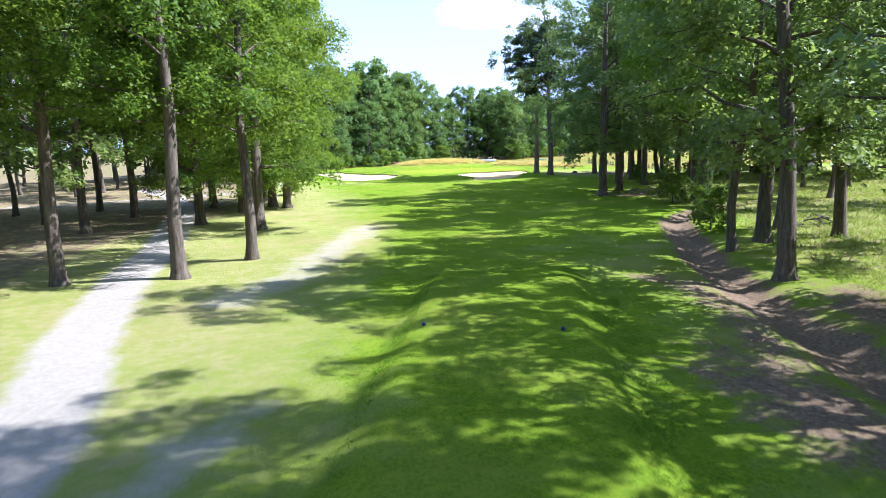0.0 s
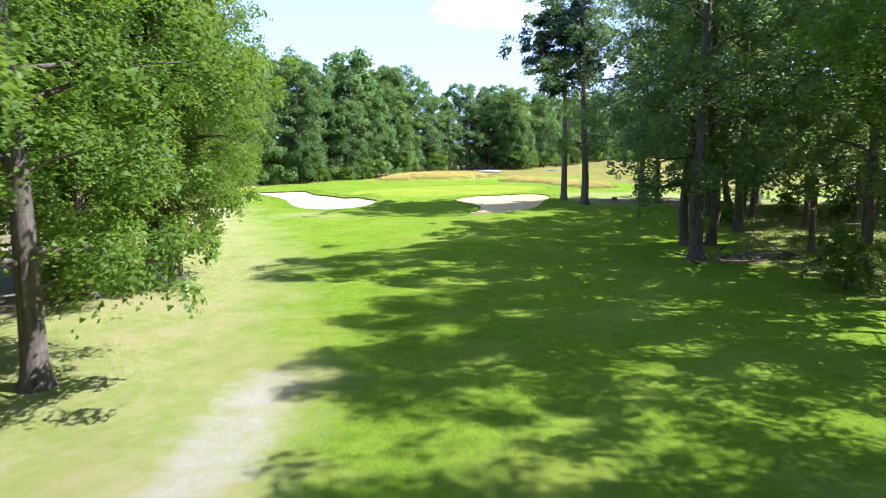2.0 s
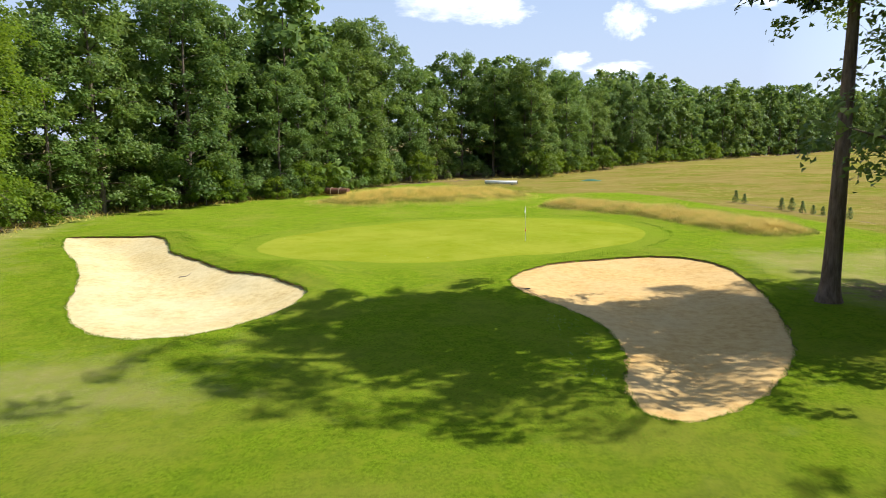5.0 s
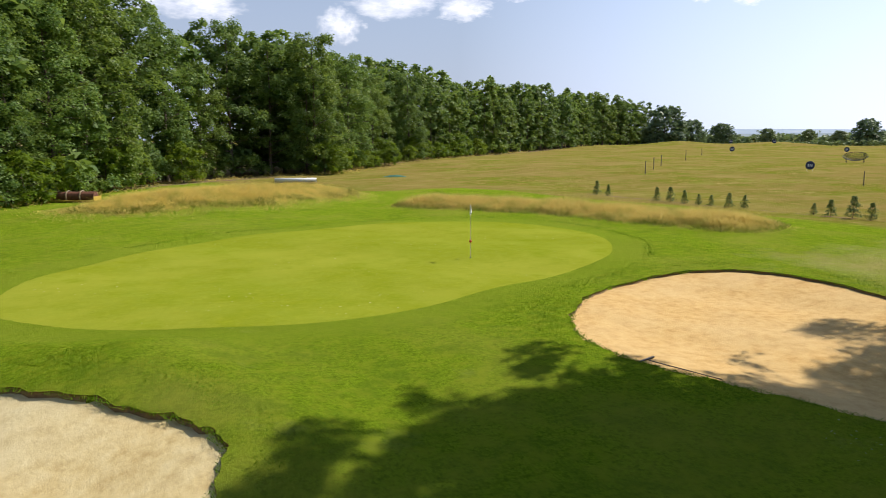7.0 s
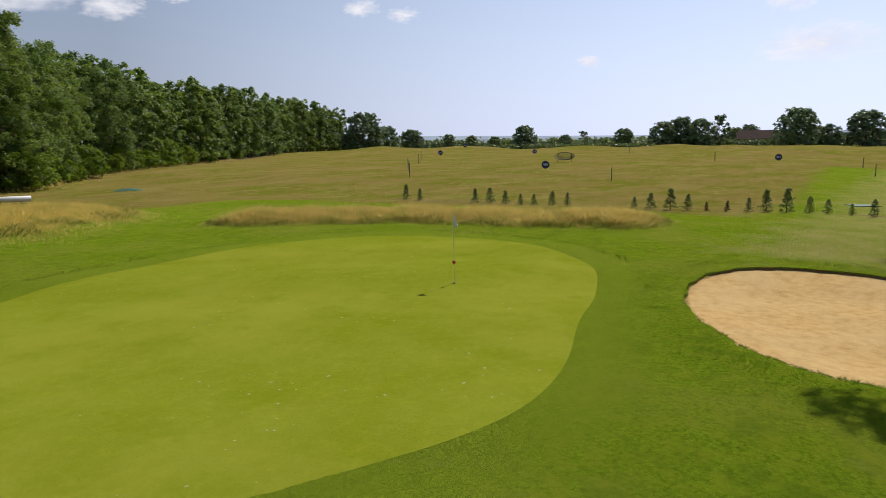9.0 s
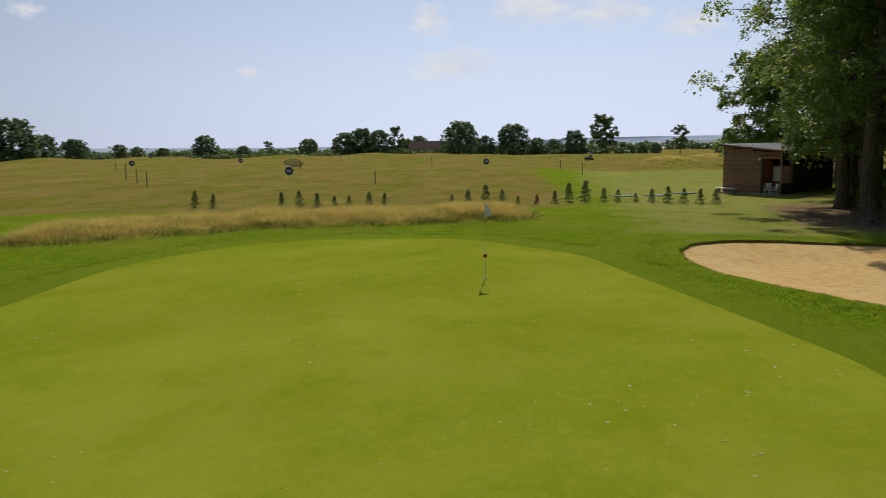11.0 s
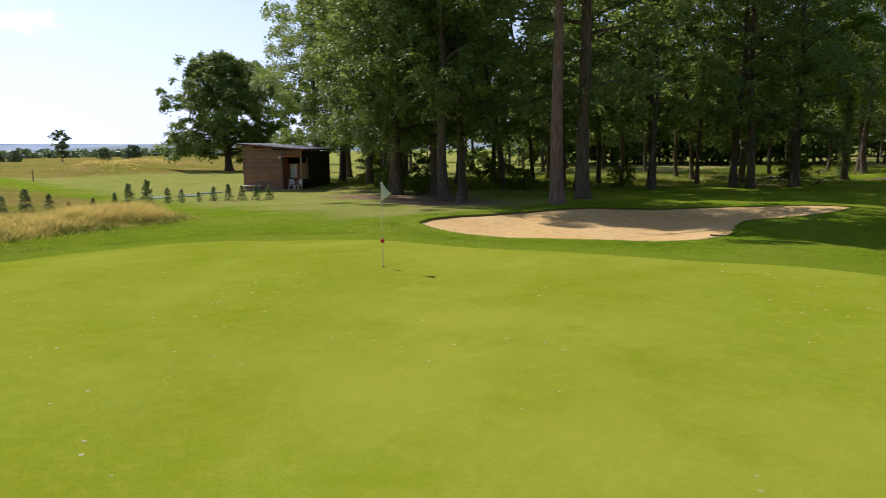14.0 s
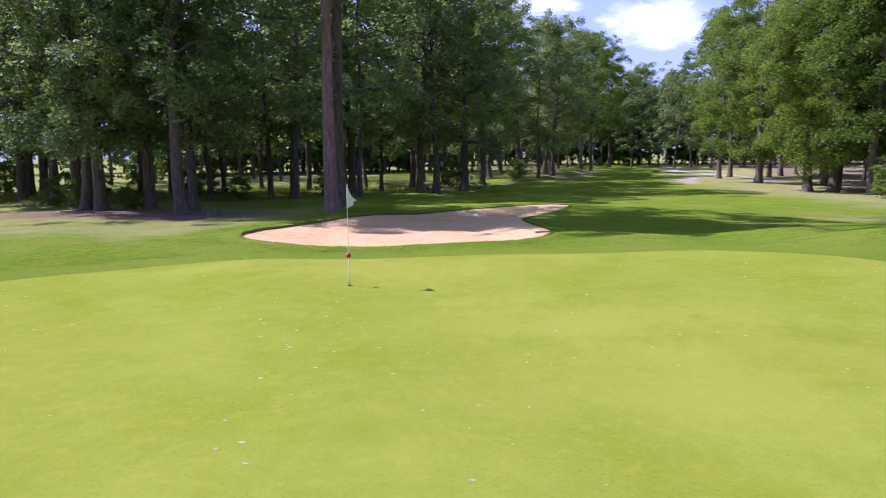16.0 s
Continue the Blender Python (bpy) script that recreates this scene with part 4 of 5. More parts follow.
def cloud_material():
    n = Nodes("cloud")
    n.mat.surface_render_method = "BLENDED"
    at = n.own()
    size = n.add("VectorMath")
    size.operation = "LENGTH"
    n.put(size.inputs[0], at)
    seed = n.add("VectorMath")
    seed.operation = "ADD"
    n.put(seed.inputs[0], at)
    n.put(seed.inputs[1], n.add("ObjectInfo").outputs["Location"])
    puff = n.noise(1.7, 8, 0.62, seed.outputs[0])
    wisp = n.noise(4.6, 6, 0.6, seed.outputs[0])
    puff = n.math("ADD", n.math("MULTIPLY", puff, 0.75), n.math("MULTIPLY", wisp, 0.25))
    edge = n.math("SUBTRACT", n.math("ADD", n.math("MULTIPLY", puff, 1.7), 0.02), n.math("MULTIPLY", size.outputs["Value"], 0.95))
    thick = n.ramp(edge, (0.12, 0.0), (0.42, 0.45), (0.85, 0.9))
    glow = n.add("Emission", Strength=1.12)
    n.put(glow.inputs["Color"], n.ramp(puff, (0.35, (0.80, 0.83, 0.92)), (0.62, (1.0, 1.0, 1.0))))
    clear = n.add("BsdfTransparent")
    both = n.add("MixShader", Fac=thick)
    n.put(both.inputs[1], clear.outputs[0])
    n.put(both.inputs[2], glow.outputs[0])
    n.put(n.out.inputs["Surface"], both.outputs[0])
    return n.mat


CLOUD = cloud_material()
for b, up, wide, high in ((5.0, 10.6, 9, 3.4), (9.0, 10.0, 6, 2.6), (19.2, 8.9, 3.6, 3.0), (24.0, 10.6, 8, 3.2), (29.0, 10.2, 5, 2.2), (15.0, 6.0, 3.4, 1.8), (18.6, 5.2, 5, 1.5), (33.5, 11.0, 2.2, 0.9), (47.6, 10.6, 3.0, 1.5), (51.0, 10.1, 2.6, 1.2), (80.4, 10.2, 3.4, 3.0), (89, 11.0, 9, 3.6), (95, 10.2, 7, 2.6), (82.5, 6.6, 9, 3.0), (101, 9.0, 5, 2.6), (66, 6.2, 2.4, 1.0), (181, 9.5, 9, 4.5), (172, 12.0, 7, 3.4)):
    far = 3900.0
    r, z = far * math.cos(radians(up)), far * math.sin(radians(up)) + 4
    x, y = r * math.sin(radians(b)), r * math.cos(radians(b))
    half = [far * math.tan(radians(a)) * 0.62 for a in (wide, high)]
    me = mesh_of("cloud", [(-1, -1, 0), (1, -1, 0), (1, 1, 0), (-1, 1, 0)], [(0, 1, 2, 3)])
    cloud = part("cloud", me, CLOUD)
    cloud.matrix_world = look((x, y, z), (0, 0, 4)) @ Matrix.Diagonal((half[0], half[1], 1, 1))
    tagged(cloud, "soft white fair-weather cloud", "cloud", kind="structure")


# ---- grass that stands up ----
def blades(rng, spots, tall, wide, lean=0.7, share=1.0, lay=0.0):
    """One thin bent blade at each spot: a triangle that leans over."""
    n = len(spots)
    z = land(spots[:, 0], spots[:, 1])
    az = rng.uniform(0, 2 * np.pi, n)
    side = np.column_stack([np.cos(az), np.sin(az), np.zeros(n)])
    x, y = spots[:, 0], spots[:, 1]
    swell = 0.5 + 0.3 * np.sin(x * 0.9 + 1.3 * np.sin(y * 0.7)) * np.sin(y * 1.1 + np.sin(x * 1.9)) + 0.3 * np.sin(x * 4.1 + 2.0 * np.sin(y * 2.3)) * np.sin(y * 3.7 + 1.7 * np.sin(x * 2.9))
    h = tall * rng.uniform(0.45, 1.25, n) * (0.35 + 1.0 * swell) * share
    swirl = 2.2 * np.sin(x * 1.3 + 1.1 * np.sin(y * 1.7)) + 2.4 * np.sin(y * 2.1 + x * 2.9)
    tip = np.column_stack([(rng.normal(0, lean, n) + lay * np.cos(swirl)) * h, (rng.normal(0, lean, n) + lay * np.sin(swirl)) * h, h * (0.9 - 0.25 * lay)])
    base = np.column_stack([spots, z - 0.02])
    verts = np.stack([base - side * wide / 2, base + side * wide / 2, base + tip], 1)
    return verts.reshape(-1, 3), np.arange(3 * n).reshape(-1, 3)


def sward(name, seed, count, box, keep, tall, wide, material, label, lean=0.95, lay=0.0):
    rng = np.random.default_rng(seed)
    x0, x1, y0, y1 = box
    spots = np.column_stack([rng.uniform(x0, x1, count * 7), rng.uniform(y0, y1, count * 7)])
    lumps = np.sin(spots[:, 0] * 2.3 + np.sin(spots[:, 1] * 1.7)) * np.sin(spots[:, 1] * 2.9 + 1) * 0.5 + 0.5
    chance = keep(spots[:, 0], spots[:, 1])
    kept = np.flatnonzero(rng.uniform(0, 1, len(spots)) < np.minimum(1, chance * 1.6) * (0.45 + 0.55 * lumps))[:count]
    ob = part(name, mesh_of(name, *blades(rng, spots[kept], tall, wide, lean, 0.3 + 0.7 * np.minimum(1, chance[kept]), lay)), material)
    return tagged(ob, label, "grass", kind="stuff")


sward("fescue_grass", 31, 95000, (-20, 12, 17, 37), lambda x, y: np.exp(-((from_line(x, y, MOUND) / 3.7) ** 3)), 0.56, 0.026, STRAW, "long golden dry fescue over the mound", 0.7, 0.35)
sward("fescue_grass", 32, 95000, (2, 25, -5, 24), lambda x, y: np.exp(-((from_line(x, y, RIDGE) / 2.2) ** 4)), 0.56, 0.024, STRAW, "long golden dry fescue along the low ridge", 0.7, 0.35)
sward("fescue_grass", 33, 9000, (80, 165, -58, -8), lambda x, y: np.minimum(1, bump_at(x, y, 105, -22, 11, 5) + bump_at(x, y, 140, -40, 16, 7)) ** 2, 0.7, 0.12, STRAW, "dry fescue on the far range mounds")
sward("meadow_grass", 34, 36000, (9, 46, -62, -22), lambda x, y: 0.7 * smooth_step(0, 4, x - np.interp(y, [-62, -48, -40, -26, -22], [14, 11, 15, 17, 26])), 0.38, 0.05, MEADOW, "unmown meadow grass under the trees")
sward("meadow_grass", 35, 26000, (7, 34, -100, -62), lambda x, y: 0.8 * smooth_step(1.5, 4, x - np.interp(y, [-100, -91, -83, -75, -62], [4.2, 5.0, 6.5, 8.5, 14])), 0.45, 0.05, MEADOW, "unmown meadow grass beyond the ditch")
sward("edge_grass", 36, 16000, (-45, 90, -12, 132), lambda x, y: np.exp(-((from_line(x, y, FOREST_LINE) / 1.6) ** 2)), 0.7, 0.09, STRAW, "tall dry grass along the forest edge")


def off_mown(x, y):
    """Where rough turf stands between bunkers, green and fairway."""
    free = ~(inside(x, y, GREEN_EDGE) | inside(x, y, RIGHT_BUNKER) | inside(x, y, LEFT_BUNKER))
    rim = np.minimum(from_line(x, y, np.r_[LEFT_BUNKER, LEFT_BUNKER[:1]]), from_line(x, y, np.r_[RIGHT_BUNKER, RIGHT_BUNKER[:1]]))
    return free * np.clip(np.exp(-((rim / 1.6) ** 2)) + 0.12, 0, 1)


ROUGH_BLADE = leaf_material("rough turf", (0.070, 0.150, 0.006), (0.120, 0.225, 0.010), (0.185, 0.290, 0.022), 0.3, gloss=0.0)


def rim_grass(seed, edge, each):
    """Ragged grass that hangs over a bunker's lip."""
    rng = np.random.default_rng(seed)
    pick_ = rng.integers(0, len(edge), each)
    nxt = np.roll(edge, -1, 0)
    spots = edge[pick_] + (nxt - edge)[pick_] * rng.uniform(0, 1, (each, 1))
    spots = spots + rng.normal(0.0, 0.05, spots.shape)
    v, f = blades(rng, spots, 0.06, 0.018, 0.9)
    v[:, 2] += 0.015
    return tagged(part("rim_grass", mesh_of("rim_grass", v, f), ROUGH_BLADE), "ragged grass along the lip of the bunker", "grass", kind="stuff")


def beside(line, wide, gap=0.0):
    """How near a spot lies to a line moved out by a gap."""
    return lambda x, y: np.exp(-(((from_line(x, y, line) - gap) / wide) ** 4))


sward("weeds", 38, 16000, (-20, 12, 16, 37), lambda x, y: beside(MOUND, 0.7, 3.5)(x, y) * (np.sin(x * 1.3) * np.sin(y * 1.7 + 1) > -0.35), 0.34, 0.05, WEED, "dark green weeds at the foot of the fescue mound", 0.7)
sward("weeds", 39, 16000, (1, 27, -6, 26), lambda x, y: beside(RIDGE, 0.75, 2.0)(x, y) * (np.sin(x * 1.1) * np.sin(y * 1.9 + 1) > -0.35), 0.32, 0.05, WEED, "dark green weeds at the foot of the fescue ridge", 0.7)
sward("tee_bank_grass", 43, 26000, (-13, 3, -112, -86), lambda x, y: np.maximum(np.exp(-(((x - tee_side(y, 0) + 0.25) / 0.28) ** 4)), 0.8 * np.exp(-(((x - tee_side(y, 1) - 0.75) / 0.8) ** 4))), 0.10, 0.022, ROUGH_BLADE, "longer dark grass on the banks of the tee")
sward("collar_grass", 40, 42000, (-32, 16, -16, 26), lambda x, y: beside(np.r_[GREEN_EDGE, GREEN_EDGE[:1]], 0.22, 1.5)(x, y) * ~inside(x, y, GREEN_EDGE) * smooth_step(-7, -3, y + 0.1 * x), 0.13, 0.02, ROUGH_BLADE, "taller rough cut round the collar of the green")
rim_grass(51, LEFT_BUNKER, 9000)
rim_grass(52, RIGHT_BUNKER, 9000)
sward("rough_turf", 37, 110000, (-31, 11, -28, 9), off_mown, 0.075, 0.018, ROUGH_BLADE, "rough clover and grass tufts round the bunkers")



def build_clover(seed, line, count, spread, label):
    """Small white clover heads along a stretch of turf."""
    rng = np.random.default_rng(seed)
    line = np.asarray(line, float)
    f = rng.uniform(0, len(line) - 1, count)
    k = np.minimum(f.astype(int), len(line) - 2)
    spots = line[k] + (line[k + 1] - line[k]) * (f - k)[:, None] + rng.normal(0, spread, (count, 2))
    keep = ~(inside(spots[:, 0], spots[:, 1], LEFT_BUNKER) | inside(spots[:, 0], spots[:, 1], RIGHT_BUNKER))
    spots = spots[keep]
    r = rng.uniform(0.006, 0.011, (len(spots), 1, 1))
    heads = np.array([(1, 0, -0.6), (-0.5, 0.87, -0.6), (-0.5, -0.87, -0.6), (0, 0, 0.9)])[None] * r
    base = np.column_stack([spots, land(spots[:, 0], spots[:, 1]) + rng.uniform(0.05, 0.09, len(spots))])
    verts = (base[:, None] + heads).reshape(-1, 3)
    faces = (np.arange(len(spots))[:, None, None] * 4 + np.array([(0, 1, 3), (1, 2, 3), (2, 0, 3), (0, 2, 1)])[None]).reshape(-1, 3)
    tagged(part("clover_flower", mesh_of("clover_flower", verts, faces), CLOVER), label, "clover", kind="stuff")


CLOVER = plain("clover heads", (0.62, 0.62, 0.52), 0.9, 0, 0.2, 30)
build_clover(61, [(-19.5, -10.5), (-17.2, -13.6), (-15.2, -15.0)], 260, 0.45, "white clover heads in the rough by the sand")
build_clover(62, [(-2.2, -16.5), (-1.9, -19.5), (-2.8, -23.5)], 200, 0.4, "white clover heads along the edge of the bunker")

# ---- things on and round the green ----
WHITE = plain("white paint", (0.78, 0.78, 0.76), 0.5, 0, 0.12, 9)
RED = plain("red plastic", (0.55, 0.015, 0.012), 0.4, 0, 0.15, 9)
BLACK = plain("black paint", (0.020, 0.020, 0.022), 0.5, 0, 0.3, 9)
NAVY = plain("dark blue paint", (0.018, 0.026, 0.075), 0.5, 0, 0.3, 7)
STEEL = plain("dull steel", (0.42, 0.42, 0.42), 0.45, 0.8, 0.3, 12)
RUST = plain("rusted iron", (0.200, 0.080, 0.045), 0.85, 0.2, 0.5, 5, 0.4)
YELLOW = plain("yellow paint", (0.55, 0.36, 0.04), 0.6, 0, 0.3, 6)
PALE_WOOD = plain("pale wood", (0.36, 0.26, 0.16), 0.8, 0, 0.35, 7, 0.3)
GREY_WOOD = plain("weathered grey wood", (0.20, 0.17, 0.135), 0.9, 0, 0.45, 6, 0.4)
CLOTH = plain("white cloth", (0.74, 0.74, 0.72), 0.9, 0, 0.08, 12)
TARP = plain("green tarpaulin", (0.030, 0.130, 0.065), 0.7, 0, 0.4, 2.0, 0.4)
GLASS_DARK = plain("dark glass", (0.02, 0.025, 0.03), 0.08, 0, 0.1, 2, 0.0)
RUBBER = plain("tyre rubber", (0.025, 0.025, 0.025), 0.85, 0, 0.3, 12)


def box(bm, x, y, z, sx, sy, sz, bevel=0.0, turn=None):
    """A box round its centre, its edges eased."""
    made = bmesh.ops.create_cube(bm, size=1.0, matrix=Matrix.Translation((x, y, z)) @ (turn or Matrix.Identity(4)) @ Matrix.Diagonal((sx, sy, sz, 1)))
    if bevel:
        edges = list({e for v in made["verts"] for e in v.link_edges})
        bmesh.ops.bevel(bm, geom=edges, offset=bevel, segments=2, affect="EDGES", profile=0.5)
    return bm


def boxed(*args, **kw):
    return box(bmesh.new(), *args, **kw)


def rod(a, b, r0, r1=None, sides=10):
    """A closed round bar from a to b."""
    bm = bmesh.new()
    a, b = Vector(a), Vector(b)
    m = Matrix.Translation((a + b) / 2) @ (b - a).to_track_quat("Z", "Y").to_matrix().to_4x4()
    bmesh.ops.create_cone(bm, cap_ends=True, segments=sides, radius1=r0, radius2=r0 if r1 is None else r1, depth=(b - a).length, matrix=m)
    return bm


def ring(centre, radius, thick, sides=24, m=None, squash=1.0):
    a = np.linspace(0, 2 * np.pi, sides + 1)
    pts = np.column_stack([radius * np.cos(a), radius * squash * np.sin(a), np.zeros_like(a)]) + np.asarray(centre)
    return mesh_of("ring", *tube(pts, np.full(len(a), thick), 5), True)


def build_flag():
    flag = thing("flagstick", put_at(0, 0, 0), "thin white flagstick with a red ball and a limp white flag", "flagstick", kind="")
    part("pole", rod((0, 0, 0.0), (0, 0, 2.12), 0.008, 0.006), WHITE, flag)
    bm = bmesh.new()
    bmesh.ops.create_uvsphere(bm, u_segments=16, v_segments=10, radius=0.055, matrix=Matrix.Translation((0, 0, 0.67)))
    part("marker_ball", bm, RED, flag, "small red marker ball", True)
    # the cloth hangs in folds from the top of the pole
    u, v = np.meshgrid(np.linspace(0, 1, 12), np.linspace(0, 1, 14))
    # drawn to a point at the top, wide and ragged below
    far = 0.010 + (0.025 + 0.23 * v) * u
    fold = 0.05 * np.sin(u * 8 + v * 1.5) * (0.2 + u) * (0.3 + v)
    x, y = -0.5 * far + 0.87 * fold, -0.87 * far - 0.5 * fold
    z = 2.11 - 0.45 * v + 0.17 * u * v * v
    i, j = np.meshgrid(np.arange(13), np.arange(11), indexing="ij")
    a = i * 12 + j
    me = mesh_of("flag_cloth", np.stack([x, y, z], -1).reshape(-1, 3), np.stack([a, a + 1, a + 13, a + 12], -1).reshape(-1, 4), True)
    cloth = part("flag_cloth", me, CLOTH, flag, "limp white flag with a dark printed patch")
    thick = cloth.modifiers.new("thickness", "SOLIDIFY")
    thick.thickness = 0.003
    patch = box(bmesh.new(), -0.045, -0.085, 1.86, 0.035, 0.004, 0.07, turn=pose(0, 0, 0, 0, 12, 60))
    part("printed_patch", patch, BLACK, cloth, "dark printed patch")
    # a flat black disc: the dark inside the cup put into its colour
    hole = bmesh.new()
    bmesh.ops.create_circle(hole, cap_ends=True, segments=20, radius=0.054, matrix=Matrix.Translation((0, 0, 0.026)))
    part("cup", hole, BLACK, flag, "dark cut cup in the turf")


build_flag()


def build_marks():
    """Pale pitch marks and specks scattered over the putting surface."""
    rng = np.random.default_rng(41)
    spots = np.column_stack([rng.uniform(-16, 9, 1500), rng.uniform(-7, 11.5, 1500)])
    spots = spots[inside(spots[:, 0], spots[:, 1], towards(GREEN_EDGE, (-3.5, 2.5), 0.97))]
    lump = np.sin(spots[:, 0] * 0.9 + 1) * np.sin(spots[:, 1] * 0.8) > -0.25
    spots = spots[lump][:280]
    n = len(spots)
    a = np.linspace(0, 2 * np.pi, 7)[:-1]
    r = rng.uniform(0.010, 0.036, (n, 1)) * rng.uniform(0.6, 1.3, (n, 6))
    stretch = rng.uniform(0.5, 1.5, (n, 1))
    x, y = spots[:, :1] + r * np.cos(a) * stretch, spots[:, 1:] + r * np.sin(a)
    z = np.repeat(land(spots[:, 0], spots[:, 1])[:, None] + 0.0145, 6, 1)
    me = mesh_of("pitch_mark", np.stack([x, y, z], -1).reshape(-1, 3), np.arange(6 * n).reshape(-1, 6))
    n_ = plain("worn turf speck", (0.40, 0.37, 0.14), 0.95, 0, 0.4, 30)
    tagged(part("pitch_mark", me, n_), "pale pitch marks and specks worn in the green", "pitch mark", kind="stuff")


build_marks()


def build_rake(m, label):
    rake = thing("bunker_rake", m, label, "rake")
    part("handle", rod((0, 0, 0.03), (1.75, 0, 0.05), 0.011), GREY_WOOD, rake)
    part("head", boxed(0, 0, 0.04, 0.05, 0.55, 0.04, 0.008), BLACK, rake, "black rake head")
    for k in range(9):
        part("tine", boxed(-0.035, -0.24 + 0.06 * k, 0.02, 0.05, 0.012, 0.03), BLACK, rake)
    return rake


def sand_at(x, y):
    """The height of the sand at a spot."""
    return min((math.hypot(*gap), float(z)) for flat, heights in SAND for gap, z in zip(flat - (x, y), heights))[1]


build_rake(pose(-2.5, -12.25, sand_at(-2.35, -12.8) - 0.01, 0, 0, -77), "bunker rake lying along the edge of the sand")


def build_stick(m, label):
    """A fallen, forked branch."""
    stick = thing("fallen_branch", m, label, "branch")
    rng = np.random.default_rng(5)
    s = np.linspace(0, 1, 8)[:, None]
    main = s * np.array([0.9, 0.15, 0]) + np.array([0, 0, 0.04]) + rng.normal(0, 0.025, (8, 3)) * s
    fork = np.array([0.4, 0.07, 0.05]) + s * np.array([0.3, 0.35, 0.10]) + rng.normal(0, 0.02, (8, 3)) * s
    me = mesh_of("stem", *joined([tube(main, np.linspace(0.026, 0.010, 8), 6), tube(fork, np.linspace(0.016, 0.006, 8), 5)]), True)
    part("stem", me, GREY_WOOD, stick)
    return stick


build_stick(pose(-18.4, -7.4, sand_at(-18.1, -7.3) - 0.02, 0, 0, 25), "fallen grey branch lying on the bunker sand")


def build_stump(x, y):
    stump = thing("tree_stump", put_at(x, y, 20), "low dark weathered stump on bare woodland soil", "stump")
    bm = bmesh.new()
    rng = random.Random(8)
    rings = []
    for z, r in ((-0.05, 0.42), (0.05, 0.36), (0.16, 0.29), (0.3, 0.27), (0.33, 0.25)):
        rings.append([bm.verts.new((r * (1 + 0.12 * math.sin(3 * a) + rng.uniform(-0.05, 0.05)) * math.cos(a), r * math.sin(a) * 1.15, z)) for a in [k / 14 * 2 * math.pi for k in range(14)]])
    for lo, hi in zip(rings[:-1], rings[1:]):
        for k in range(14):
            bm.faces.new((lo[k], lo[(k + 1) % 14], hi[(k + 1) % 14], hi[k]))
    top = bm.faces.new(rings[-1])
    part("stump", bm, OAK_BARK, stump)
    bm = bmesh.new()
    bmesh.ops.create_circle(bm, cap_ends=True, segments=14, radius=0.23, matrix=Matrix.Translation((0, 0, 0.336)))
    part("cut_face", bm, GREY_WOOD, stump)


build_stump(13.9, -15.6)


def build_tee_marker():
    marker = thing("tee_marker", put_at(-7.2, -95.4, 0), "small dark blue ball marking the tee", "tee marker", "tee markers")
    bm = bmesh.new()
    bmesh.ops.create_uvsphere(bm, u_segments=16, v_segments=10, radius=0.062, matrix=Matrix.Translation((0, 0, 0.06)))
    part("ball", bm, NAVY, marker, "", True)
    part("spike", rod((0, 0, -0.1), (0, 0, 0.02), 0.012), STEEL, marker)
    copy_thing(marker, put_at(-3.5, -96.4, 0))


build_tee_marker()

# ---- the young conifers along the range ----
FIR_LEAF = leaf_material("young fir needles", (0.060, 0.105, 0.028), (0.115, 0.170, 0.045), (0.180, 0.235, 0.062), 0.3)
BROWN_LEAF = leaf_material("dead needles", (0.20, 0.060, 0.025), (0.30, 0.095, 0.040), (0.36, 0.150, 0.060), 0.2)
YOUNG = Planter(3, name="young_conifer", label="young planted conifer beside the driving range", high=1.55, crown_from=0.06, radius=0.50, trunk_r=0.022, leaf_mat=FIR_LEAF, bark=OAK_BARK, limbs=28, clumps=5, per=8, leaf=0.11, slim=0.32, profile="cone", lean=0.05, ball=0.24)
DEAD = Planter(1, name="young_conifer", label="dead red-brown planted conifer beside the driving range", high=1.2, crown_from=0.06, radius=0.32, trunk_r=0.02, leaf_mat=BROWN_LEAF, bark=OAK_BARK, limbs=20, clumps=3, per=7, leaf=0.14, slim=0.4, profile="cone", lean=0.03, ball=0.2)
for k in (*range(-17, -15), *range(-12, -5), *range(-2, 15)):
    jitter = random.Random(k)
    x, y = 28.6 + 0.235 * k + jitter.uniform(-0.15, 0.15), 2.5 - 1.13 * k + jitter.uniform(-0.12, 0.12)
    (DEAD if k in (2, 3) else YOUNG).plant(x, y, {0: 1.0, 5: 1.0, 6: 1.1, 9: 0.5, 8: 0.65}.get(k, jitter.uniform(0.55, 0.85)), group="row of young conifers")


# ---- the driving range ----
def build_post(x, y, high, group="range posts"):
    post = thing("range_post", put_at(x, y), "slim dark wooden distance post in the range", "post", group)
    part("shaft", rod((0, 0, -0.1), (0, 0, high), 0.055, 0.05, 8), GREY_WOOD, post)
    part("cap", rod((0, 0, high), (0, 0, high + 0.05), 0.062, 0.03, 8), BLACK, post)
    return post


for x, y, high in ((52.4, 43.7, 1.5), (52.5, 16.4, 1.3), (98, 77, 1.6), (76, 60.5, 1.6), (46.0, 38.5, 1.5), (72, -6, 1.3), (102, 18.7, 1.5), (88, -3.5, 1.3), (130, 44, 1.6), (60, 50, 1.5)):
    build_post(x, y, high)


